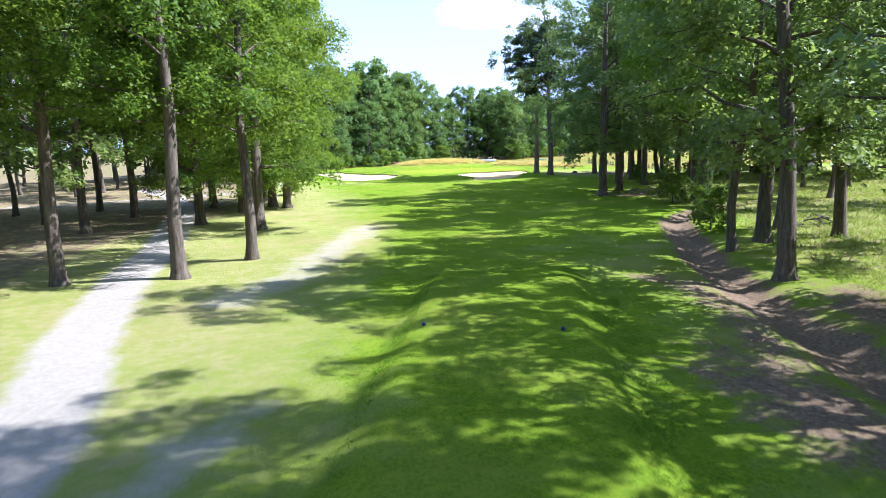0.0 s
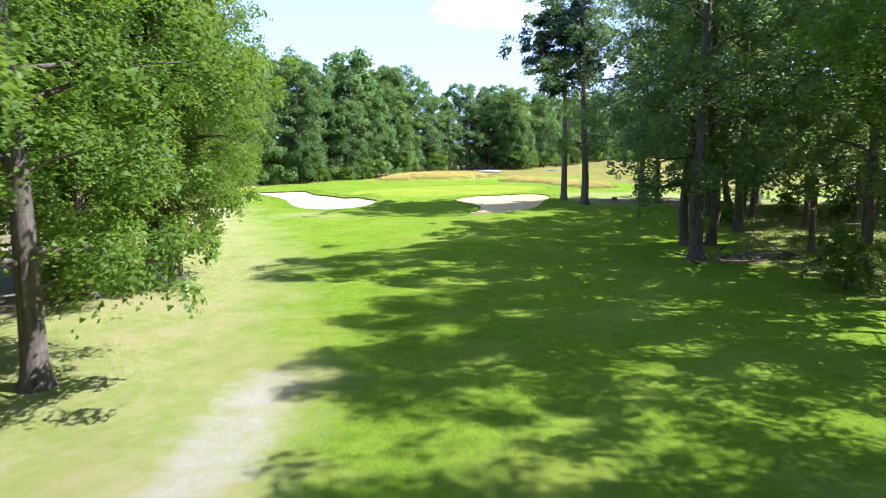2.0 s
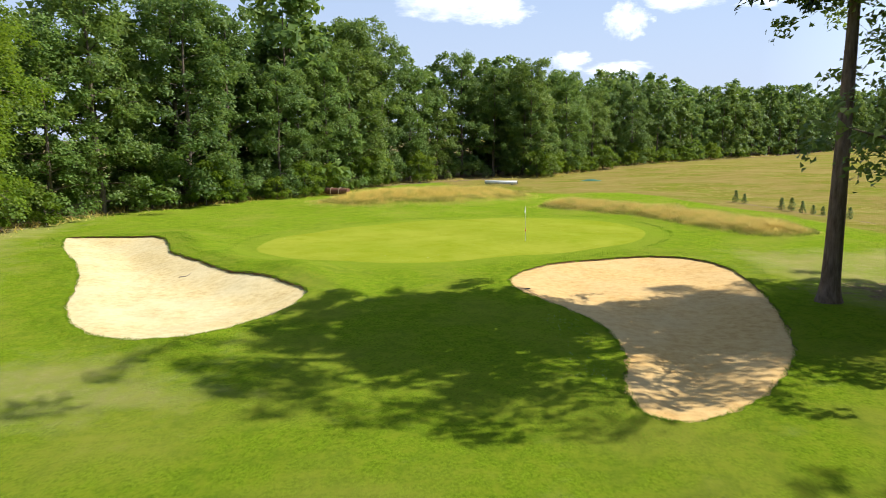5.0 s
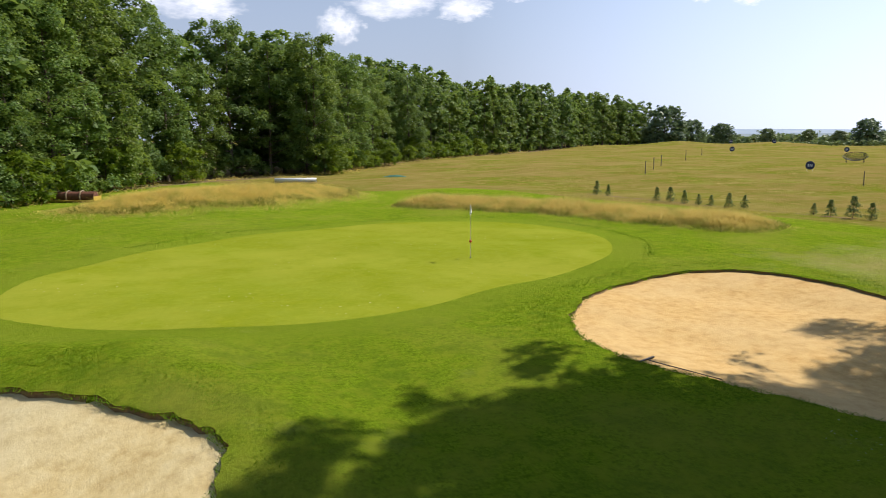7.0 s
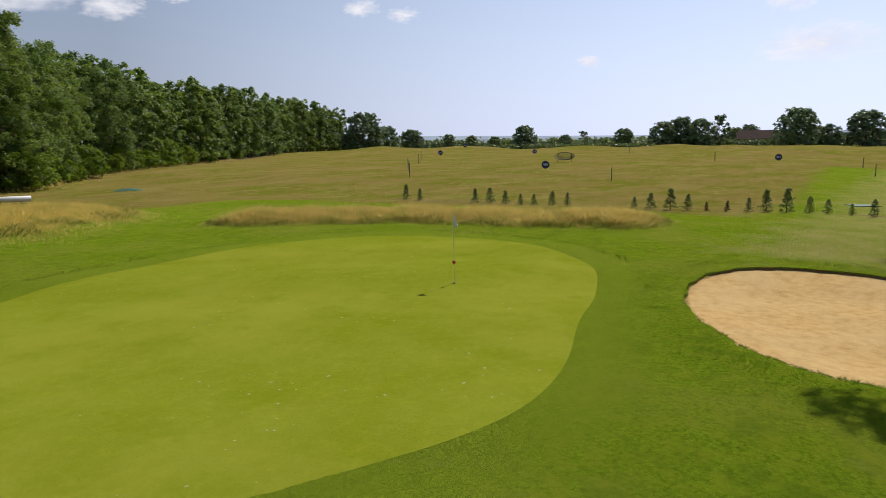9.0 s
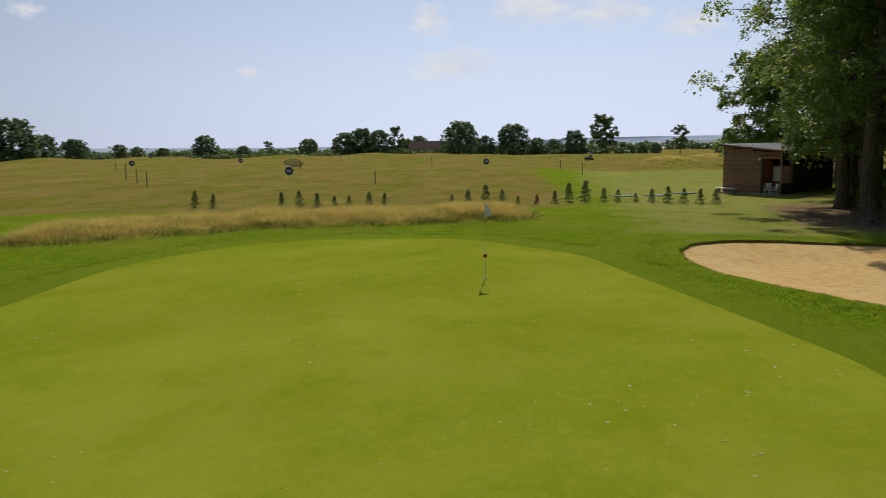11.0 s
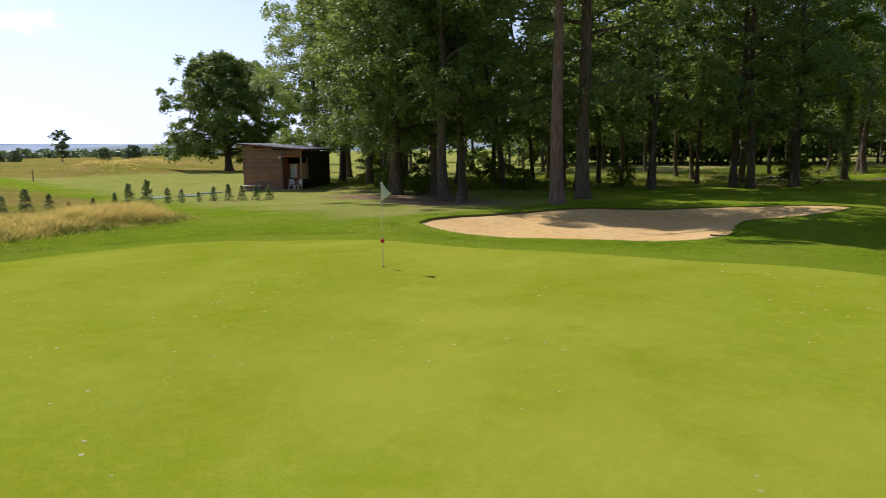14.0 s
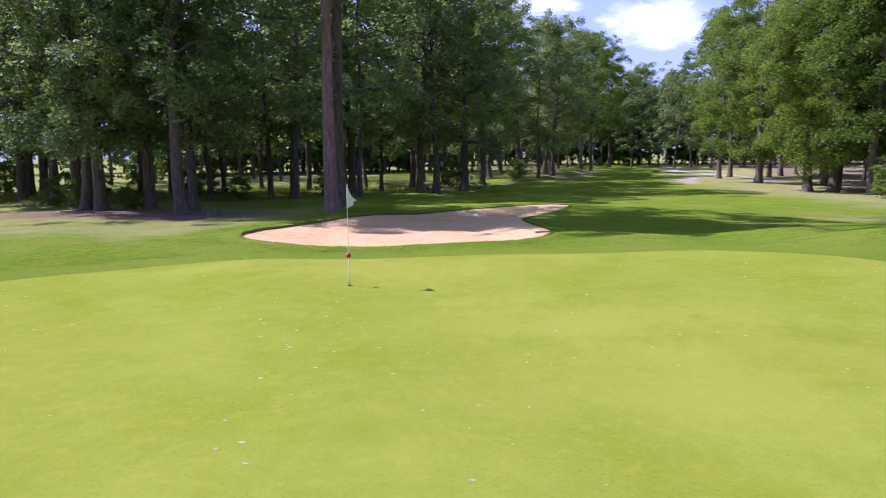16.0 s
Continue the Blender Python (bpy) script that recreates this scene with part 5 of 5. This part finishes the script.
def build_target(x, y, size, turn):
    """A round target board on two legs, its figures blocked out as bars."""
    board = thing("range_target", put_at(x, y, turn), "round dark blue target board with pale figures", "target", "range targets")
    tilt = pose(0, 0, 0.62 * size + 0.1, 76, 0, 0)
    bm = bmesh.new()
    bmesh.ops.create_cone(bm, cap_ends=True, segments=28, radius1=size / 2, radius2=size / 2, depth=0.05, matrix=tilt)
    face = part("disc", bm, NAVY, board)
    rim = part("rim", ring((0, 0, 0), size / 2, 0.025, 28), BLACK, board)
    rim.matrix_local = tilt
    for dx in (-0.2, 0.0, 0.2):
        bar = boxed(dx * size, 0, 0.03, 0.09 * size, 0.34 * size, 0.012)
        bmesh.ops.transform(bm_ := bar, matrix=tilt, verts=bar.verts)
        part("figure_bar", bm_, WHITE, face)
    for sx in (-1, 1):
        part("leg", rod((sx * size * 0.3, -0.05, -0.05), (sx * size * 0.3, 0.04, 0.4 * size + 0.1), 0.025, None, 6), STEEL, board)
    return board


for x, y, size, turn in ((65.6, 31.0, 1.0, -62), (101.5, 9.0, 1.0, -85), (131.9, 68.4, 1.0, -60), (165, 111, 1.2, -55), (120, 88, 1.1, -55), (172, 132, 1.1, -52)):
    build_target(x, y, size, turn)


def build_net(x, y):
    """A tilted oval basket net for chip shots."""
    net = thing("chipping_net", put_at(x, y, -65), "tilted oval chipping net on a thin metal frame", "net")
    tilt = pose(0, 0, 0.95, 38, 0, 0)
    hoop = part("hoop", ring((0, 0, 0), 1.6, 0.035, 32, None, 0.62), BLACK, net)
    hoop.matrix_local = tilt
    lines = []
    for k in range(-6, 7):
        u = k / 7
        half = math.sqrt(1 - u * u)
        s = np.linspace(-1, 1, 9)
        sag = -0.45 * (1 - (s * half) ** 2 - u * u)
        lines.append(tube(np.column_stack([np.full(9, 1.6 * u), 0.99 * half * s, sag]), np.full(9, 0.026), 3))
        lines.append(tube(np.column_stack([1.6 * half * s, np.full(9, 0.99 * u), sag]), np.full(9, 0.026), 3))
    mesh = part("netting", mesh_of("netting", *joined(lines)), BLACK, net)
    mesh.matrix_local = tilt
    for sx, sy, z in ((-1.1, 0.5, 1.35), (1.1, 0.5, 1.35), (-1.1, -0.5, 0.6), (1.1, -0.5, 0.6)):
        part("leg", rod((sx, sy, -0.05), (sx, sy * 0.8, z), 0.03, None, 6), BLACK, net)


build_net(86.5, 38.4)


def build_roller(x, y, turn):
    """A cast-iron ground roller with banded drums on a yellow frame."""
    roller = thing("ground_roller", put_at(x, y, turn), "rusty banded ground roller on a yellow frame", "roller")
    for cx in (-1.05, 0.0, 1.05):
        part("drum", rod((cx - 0.48, 0, 0.42), (cx + 0.48, 0, 0.42), 0.40, None, 20), RUST, roller)
    for cx in (-0.52, 0.52):
        band = part("band", ring((0, 0, 0), 0.46, 0.05, 20), PALE_WOOD, roller)
        band.matrix_local = pose(cx, 0, 0.42, 0, 90, 0)
    for sy in (-0.55, 0.55):
        part("rail", boxed(0, sy, 0.16, 3.3, 0.09, 0.09, 0.01), YELLOW, roller)
    for sx in (-1.62, 1.62):
        part("end_plate", boxed(sx, 0, 0.30, 0.06, 1.2, 0.34, 0.01), YELLOW, roller)


build_roller(-14.0, 36.0, -27)


def build_pipe(x, y, turn):
    """A long white tube lying on two chocks."""
    pipe = thing("drain_pipe", put_at(x, y, turn), "long white pipe lying on the grass beside the mound", "pipe")
    part("tube", mesh_of("tube", *tube([(-2.2, 0, 0.34), (-2.18, 0, 0.34), (0, 0, 0.34), (2.18, 0, 0.34), (2.2, 0, 0.34)], [0.20, 0.24, 0.24, 0.24, 0.20], 16), True), WHITE, pipe)
    for sx in (-1.5, 1.5):
        part("chock", boxed(sx, 0, 0.05, 0.14, 0.6, 0.12, 0.01), GREY_WOOD, pipe)


build_pipe(6.6, 49.0, -24)


def build_tarp(x, y, turn):
    tarp = thing("tarpaulin", put_at(x, y, turn), "crumpled green tarpaulin heap on the dry field", "tarpaulin")
    u, v = np.meshgrid(np.linspace(-1, 1, 22), np.linspace(-1, 1, 12))
    z = 0.22 * np.clip(1 - u**2, 0, 1) * np.clip(1 - v**2, 0, 1) + 0.05 * np.sin(u * 11 + 3 * v) * np.cos(v * 7) * (1 - u**2) + 0.01
    i, j = np.meshgrid(np.arange(11), np.arange(21), indexing="ij")
    a = i * 22 + j
    part("sheet", mesh_of("sheet", np.stack([u * 1.4, v * 0.8, z], -1).reshape(-1, 3), np.stack([a, a + 1, a + 23, a + 22], -1).reshape(-1, 4), True), TARP, tarp)


build_tarp(20.2, 53.8, -25)

# ---- the wooden range hut ----
def board_material():
    n = Nodes("weathered larch boards")
    stretch = n.add("Mapping")
    n.put(stretch.inputs["Vector"], n.own())
    stretch.inputs["Scale"].default_value = (0.18, 3, 3)
    grain = n.noise(7, 6, 0.7, stretch.outputs[0])
    each = n.add("ObjectInfo").outputs["Random"]
    colour = n.ramp(grain, (0.3, (0.150, 0.072, 0.038)), (0.7, (0.500, 0.265, 0.145)))
    colour = n.mix(n.math("MULTIPLY", each, 0.8), colour, (0.170, 0.130, 0.105))
    return n.set(colour=colour, rough=0.85, spec=0.2, normal=n.bump(grain, 0.5, 0.01))


BOARD = board_material()
# the shade on the hut's side and back walls is put into this colour
SHADED_BOARD = plain("shaded boards", (0.045, 0.032, 0.024), 0.85, 0, 0.4, 5, 0.3)
RED_BOARD = plain("reddish boards", (0.400, 0.150, 0.070), 0.8, 0, 0.4, 6, 0.3)
ROOF_SHEET = plain("pale corrugated roof", (0.50, 0.48, 0.46), 0.5, 0.3, 0.3, 3, 0.2)


def build_hut():
    """A range shelter: board walls on a frame, a recessed porch at one corner, a sheet roof that falls to one side."""
    wide, deep, low, rise, porch, back = 5.28, 6.4, 3.30, 0.50, 1.76, 1.35
    hut = thing("range_hut", HUT, "weathered wooden range hut with a reddish porch and thin sheet roof", "hut")
    lean = math.degrees(math.atan2(rise, wide))
    part("floor_slab", boxed(wide / 2, -deep / 2, 0.0, wide + 0.5, deep + 0.5, 0.14, 0.01), plain("concrete", (0.36, 0.34, 0.31), 0.9, 0, 0.3, 4, 0.2), hut)
    for x, y in ((0.06, -0.06), (wide - 0.06, -0.06), (0.06, -deep + 0.06), (wide - 0.06, -deep + 0.06), (porch, -0.06), (0.06, -back)):
        high = low + rise * x / wide - 0.02
        part("post", boxed(x, y, high / 2, 0.13, 0.13, high, 0.008), PALE_WOOD if x < 1 and y > -1 else GREY_WOOD, hut)
    jitter = random.Random(4)
    step = 0.165
    for k in range(int((low + rise) / step)):
        z = 0.06 + step * (k + 0.5)
        # boards end where the falling roof cuts them
        x0 = max(porch + 0.02, (z + 0.1 - low) / rise * wide)
        if x0 < wide - 0.3:
            part("board", boxed((x0 + wide) / 2, 0.03 + jitter.uniform(-0.006, 0.006), z, wide - x0, 0.022, 0.18, 0.0, pose(0, 0, 0, 7, 0, 0)), BOARD, hut)
            part("board", boxed((max(x0, 0.05) + wide) / 2, -deep - 0.03, z, wide - max(x0, 0.05), 0.022, 0.18, 0.0, pose(0, 0, 0, -7, 0, 0)), SHADED_BOARD, hut)
        if z < low + rise - 0.12:
            part("board", boxed(wide + 0.03, -deep / 2, z, 0.022, deep, 0.18, 0.0, pose(0, 0, 0, 0, -7, 0)), BOARD, hut)
        if z < low - 0.08:
            part("board", boxed(-0.03, -(deep + back) / 2, z, 0.022, deep - back, 0.18, 0.0, pose(0, 0, 0, 0, 7, 0)), SHADED_BOARD, hut)
            part("board", boxed(porch, -back / 2, z, 0.022, back, 0.18), RED_BOARD, hut)
            if z < 2.25 or z > 2.62:
                part("board", boxed(porch / 2 + 0.05, -back, z, porch - 0.12, 0.022, 0.18, 0.0, pose(0, 0, 0, 6, 0, 0)), RED_BOARD, hut)
            if z < 0.95 or z > 2.7:
                part("board", boxed(-0.03, -back / 2, z, 0.022, back, 0.18, 0.0, pose(0, 0, 0, 0, 7, 0)), SHADED_BOARD, hut)
    part("lintel", boxed(porch / 2, -0.02, 2.86, porch, 0.09, 0.2, 0.008), RED_BOARD, hut, "reddish beam over the porch")
    part("transom", boxed(porch / 2, -0.02, 3.16, porch, 0.04, 0.26, 0.006), BOARD, hut)
    tilt = pose(0, 0, 0, 0, -lean, 0)
    top = part("roof", boxed(wide / 2, -deep / 2, low + rise / 2 + 0.10, wide + 0.7, deep + 0.7, 0.045, 0.0, tilt), ROOF_SHEET, hut, "thin pale sheet-metal roof")
    for k in range(30):
        y = 0.3 - k * (deep + 0.6) / 29
        part("rib", boxed(wide / 2, y, low + rise / 2 + 0.14, wide + 0.7, 0.05, 0.035, 0.0, tilt), ROOF_SHEET, top)
    for y in (0.34, -deep - 0.34):
        part("fascia", boxed(wide / 2, y, low + rise / 2 + 0.05, wide + 0.7, 0.03, 0.15, 0.004, tilt), RUST, hut, "red-brown fascia board")
    for x, z in ((-0.34, low - 0.03), (wide + 0.34, low + rise + 0.03)):
        part("fascia", boxed(x, -deep / 2, z + 0.05, 0.03, deep + 0.7, 0.15, 0.004), RUST, hut, "red-brown fascia board")
    # the porch: slatted door and a pale notice board on its back wall
    door = part("door", boxed(0.50, -back + 0.05, 1.15, 0.62, 0.04, 2.1, 0.006), RED_BOARD, hut, "reddish slatted door")
    for k in range(9):
        part("slat", boxed(0.50, -back + 0.085, 0.25 + 0.22 * k, 0.56, 0.018, 0.14, 0.004), PALE_WOOD, door)
    part("notice_board", boxed(1.28, -back + 0.07, 1.55, 0.62, 0.03, 1.15, 0.006), CLOTH, hut, "pale blank notice board")
    # a small white dome fixed beside the porch
    bm = bmesh.new()
    bmesh.ops.create_uvsphere(bm, u_segments=14, v_segments=8, radius=0.11, matrix=pose(porch + 0.12, 0.09, 2.72) @ Matrix.Diagonal((1, 0.6, 1, 1)))
    part("wall_lamp", bm, WHITE, hut, "white bulkhead lamp", True)
    return hut


HUT = put_at(37.37, -19.22, 37.1, 1.0, 0.05)
build_hut()


def build_chair(m):
    chair = thing("garden_chair", m, "white plastic garden chair beside the hut doorway", "chair", "chairs by the hut")
    part("seat", boxed(0, 0, 0.43, 0.46, 0.44, 0.035, 0.012), WHITE, chair)
    back = part("backrest", boxed(0, 0.22, 0.52, 0.44, 0.03, 0.06, 0.008), WHITE, chair)
    part("backrest", boxed(0, 0.26, 0.84, 0.44, 0.03, 0.08, 0.008), WHITE, chair)
    for k in range(5):
        part("slat", boxed(-0.16 + 0.08 * k, 0.24, 0.68, 0.035, 0.02, 0.28, 0.0, pose(0, 0, 0, -7, 0, 0)), WHITE, back)
    for sx in (-1, 1):
        for sy in (-1, 1):
            part("leg", rod((sx * 0.22, sy * 0.2, 0.0), (sx * 0.19, sy * 0.18, 0.43), 0.022, None, 8), WHITE, chair)
        part("armrest", boxed(sx * 0.24, 0.0, 0.64, 0.05, 0.44, 0.025, 0.008), WHITE, chair)
    return chair


seat_one = build_chair(HUT @ pose(0.75, 0.55, 0.02, 0, 0, 200))
copy_thing(seat_one, HUT @ pose(0.05, 0.75, 0.02, 0, 0, 150))


def build_bench(m):
    bench = thing("bench", m, "low pale bench along the hut wall", "bench")
    part("seat", boxed(0, 0, 0.40, 1.9, 0.36, 0.05, 0.01), WHITE, bench)
    for sx in (-0.75, 0.75):
        part("leg", boxed(sx, 0, 0.19, 0.07, 0.3, 0.38, 0.006), STEEL, bench)


build_bench(HUT @ pose(4.4, 0.6, 0.0, 0, 0, 3))


def build_mat(x, y, turn):
    mat = thing("practice_mat", put_at(x, y, turn, 1.0, -0.01), "square bright green practice mat on the turf", "mat", "practice mats")
    part("pad", boxed(0, 0, 0.02, 1.5, 1.5, 0.04, 0.008), TARP, mat)
    part("border", boxed(0, 0, 0.008, 1.62, 1.62, 0.03, 0.005), RUBBER, mat)


for x, y in ((39.5, -10.5), (41.5, -13.0), (38.3, -7.6)):
    build_mat(x, y, 35)


# ---- far buildings and vehicles ----
def build_barn(m):
    """A long low farmhouse, mostly roof."""
    barn = thing("farmhouse", m, "long low farmhouse with a brown tiled roof", "house")
    stone = plain("rendered wall", (0.40, 0.34, 0.26), 0.9, 0, 0.3, 0.4)
    tiles = plain("brown roof tiles", (0.135, 0.075, 0.050), 0.9, 0, 0.4, 0.9, 0.3)
    part("wall", boxed(0, 0, 1.5, 24, 8, 3.4), stone, barn)
    bm = bmesh.new()
    v = [bm.verts.new(p) for p in ((-12.6, -4.8, 3.0), (12.6, -4.8, 3.0), (12.6, 4.8, 3.0), (-12.6, 4.8, 3.0), (-11.8, 0, 7.2), (11.8, 0, 7.2))]
    for f in ((0, 1, 5, 4), (2, 3, 4, 5), (0, 4, 3), (1, 2, 5), (3, 2, 1, 0)):
        bm.faces.new([v[i] for i in f])
    roof = part("roof", bm, tiles, barn, "brown tiled roof")
    part("chimney", boxed(5, 0.6, 7.2, 0.9, 0.9, 1.8, 0.03), stone, roof)
    for x in (-8, -4, 0, 4, 8):
        window = part("window", boxed(x, -4.02, 1.9, 1.1, 0.08, 1.2), GLASS_DARK, barn)
        part("sill", boxed(x, -4.08, 1.25, 1.3, 0.14, 0.08), stone, window)
    part("door", boxed(-6, -4.03, 1.1, 1.1, 0.08, 2.1), GREY_WOOD, barn)


bx, by = bearing(80.2, 365)
build_barn(pose(bx, by, float(land(bx, by)) + 0.5, 0, 0, -80))


def build_car(m, label, paint, van=False):
    """A parked car or van: shaped body, glass, wheels and lights."""
    long, wide, high = (5.0, 1.9, 2.0) if van else (4.3, 1.75, 1.45)
    car = thing("van" if van else "car", m, label, "van" if van else "car", "parked vehicles")
    nose = 0.28 if van else 0.5
    side = [(-long / 2, 0.3), (long / 2 - 0.1, 0.3), (long / 2, 0.6), (long / 2 - 0.1, 0.85), (long / 2 - nose * 2, 0.98), (long / 2 - nose * 3.4, high - 0.05), (-long / 2 + (0.1 if van else 0.7), high), (-long / 2, 1.0)]
    bm = bmesh.new()
    left = [bm.verts.new((x, -wide / 2 * (0.86 if z > 1.1 else 1), z)) for x, z in side]
    right = [bm.verts.new((x, wide / 2 * (0.86 if z > 1.1 else 1), z)) for x, z in side]
    bm.faces.new(left)
    bm.faces.new(right[::-1])
    for k in range(len(side)):
        j = (k + 1) % len(side)
        bm.faces.new((left[k], right[k], right[j], left[j]))
    bmesh.ops.recalc_face_normals(bm, faces=bm.faces)
    body = part("body", bm, paint, car)
    for sy in (-1, 1):
        part("side_glass", boxed(-0.1, sy * wide * 0.465, 1.0 + 0.22 * high / 1.45, long * 0.5, 0.03, 0.36 * high / 1.45, 0.0, pose(0, 0, 0, sy * 14, 0, 0)), GLASS_DARK, body)
        for sx in (-0.32, 0.32):
            wheel = part("wheel", rod((sx * long, sy * wide * 0.44, 0.32), (sx * long, sy * wide * 0.51, 0.32), 0.32, None, 18), RUBBER, car)
            part("rim", rod((sx * long, sy * wide * 0.505, 0.32), (sx * long, sy * wide * 0.518, 0.32), 0.2, None, 14), STEEL, wheel)
        part("headlight", boxed(long / 2 - 0.06, sy * wide * 0.36, 0.72, 0.06, 0.3, 0.14, 0.01), WHITE, body)
    return car


SILVER = plain("silver car paint", (0.46, 0.47, 0.48), 0.3, 0.3, 0.08, 2, 0.0)
for b, far, paint, van, turn, label in ((117.6, 190, WHITE, True, 20, "white van parked beyond the range"), (116.0, 186, SILVER, False, 10, "silver car parked beyond the range"), (115.1, 184, BLACK, False, 15, "dark car parked beyond the range")):
    cx, cy = bearing(b, far)
    build_car(put_at(cx, cy, turn), label, paint, van)


def build_buggy(m):
    """A golf buggy: low body, seat, canopy on four stays."""
    buggy = thing("golf_buggy", m, "dark golf buggy with a pale canopy on the range", "golf buggy")
    body = part("body", boxed(0, 0, 0.5, 2.3, 1.1, 0.42, 0.08), BLACK, buggy)
    part("cowl", boxed(0.85, 0, 0.82, 0.5, 1.05, 0.4, 0.1), BLACK, body)
    part("seat", boxed(-0.25, 0, 0.82, 0.55, 1.0, 0.18, 0.05), GREY_WOOD, buggy)
    part("backrest", boxed(-0.52, 0, 1.08, 0.12, 1.0, 0.42, 0.04), GREY_WOOD, buggy)
    part("canopy", boxed(-0.05, 0, 1.82, 1.9, 1.15, 0.08, 0.03), WHITE, buggy, "pale canopy")
    for sx, sy in ((-0.85, -0.5), (-0.85, 0.5), (0.8, -0.5), (0.8, 0.5)):
        part("stay", rod((sx, sy, 0.7), (sx * 0.95, sy, 1.8), 0.02, None, 6), STEEL, buggy)
        wheel = part("wheel", rod((sx * 0.9, sy * 0.9, 0.24), (sx * 0.9, sy * 1.16, 0.24), 0.24, None, 14), RUBBER, buggy)
        part("rim", rod((sx * 0.9, sy * 1.15, 0.24), (sx * 0.9, sy * 1.19, 0.24), 0.12, None, 10), STEEL, wheel)


bx, by = bearing(94.3, 150)
build_buggy(put_at(bx, by, 30))


# ---- woodland clutter ----
def build_brush(x, y, turn, seed, count, label):
    """A heap of cut branches and small logs."""
    pile = thing("brush_pile", put_at(x, y, turn), label, "brush pile")
    rng = np.random.default_rng(seed)
    for k in range(count):
        long, r = rng.uniform(0.4, 1.5), rng.uniform(0.02, 0.07)
        az, tilt = rng.uniform(0, 3.14), rng.normal(0, 0.3)
        c = np.array([rng.normal(0, 1.1), rng.normal(0, 0.35), 0.10 + 0.5 * rng.uniform(0, 1) ** 1.6])
        s_ = np.linspace(-0.5, 0.5, 6)[:, None]
        line = c + s_ * long * np.array([math.cos(az), math.sin(az), tilt]) + rng.normal(0, 0.03, (6, 3))
        line[:, 2] = np.maximum(line[:, 2], r * 0.7)
        part("branch", mesh_of("branch", *tube(line, np.linspace(r, r * 0.55, 6), 6), True), OAK_BARK if k % 3 else GREY_WOOD, pile)
    return pile


build_brush(10.9, -50.2, 8, 61, 22, "heap of cut branches on bare earth at the wood's edge")
build_brush(14.2, -49.6, -12, 62, 18, "low heap of dead branches on bare earth")
build_brush(16.5, -73.5, 30, 63, 16, "heap of dead wood in the long grass")
build_brush(24.5, -33.5, 70, 64, 18, "heap of dead branches under the trees")


def build_ivy(tree, high, r0):
    """Ivy leaves wrapped round a trunk, a part of its tree."""
    rng = np.random.default_rng(71)
    n = 2600
    z = high * rng.uniform(0, 1, n) ** 0.8
    a = rng.uniform(0, 2 * np.pi, n)
    r = r0 * (1 - 0.4 * z / 21) + rng.uniform(0.02, 0.22, n)
    centres = np.column_stack([r * np.cos(a), r * np.sin(a), z])
    part("ivy", mesh_of("ivy", *leaves(rng, centres, 0.13, 0.5, corners=3)), FOREST_LEAF, tree, "glossy ivy climbing the trunk")


for ob in list(scene.objects):
    if ob.parent is None and ob.name.startswith("oak_tree") and (ob.location.xy - Vector((12.0, -66.8))).length < 0.2:
        build_ivy(ob, 7.5, 0.34)
        break
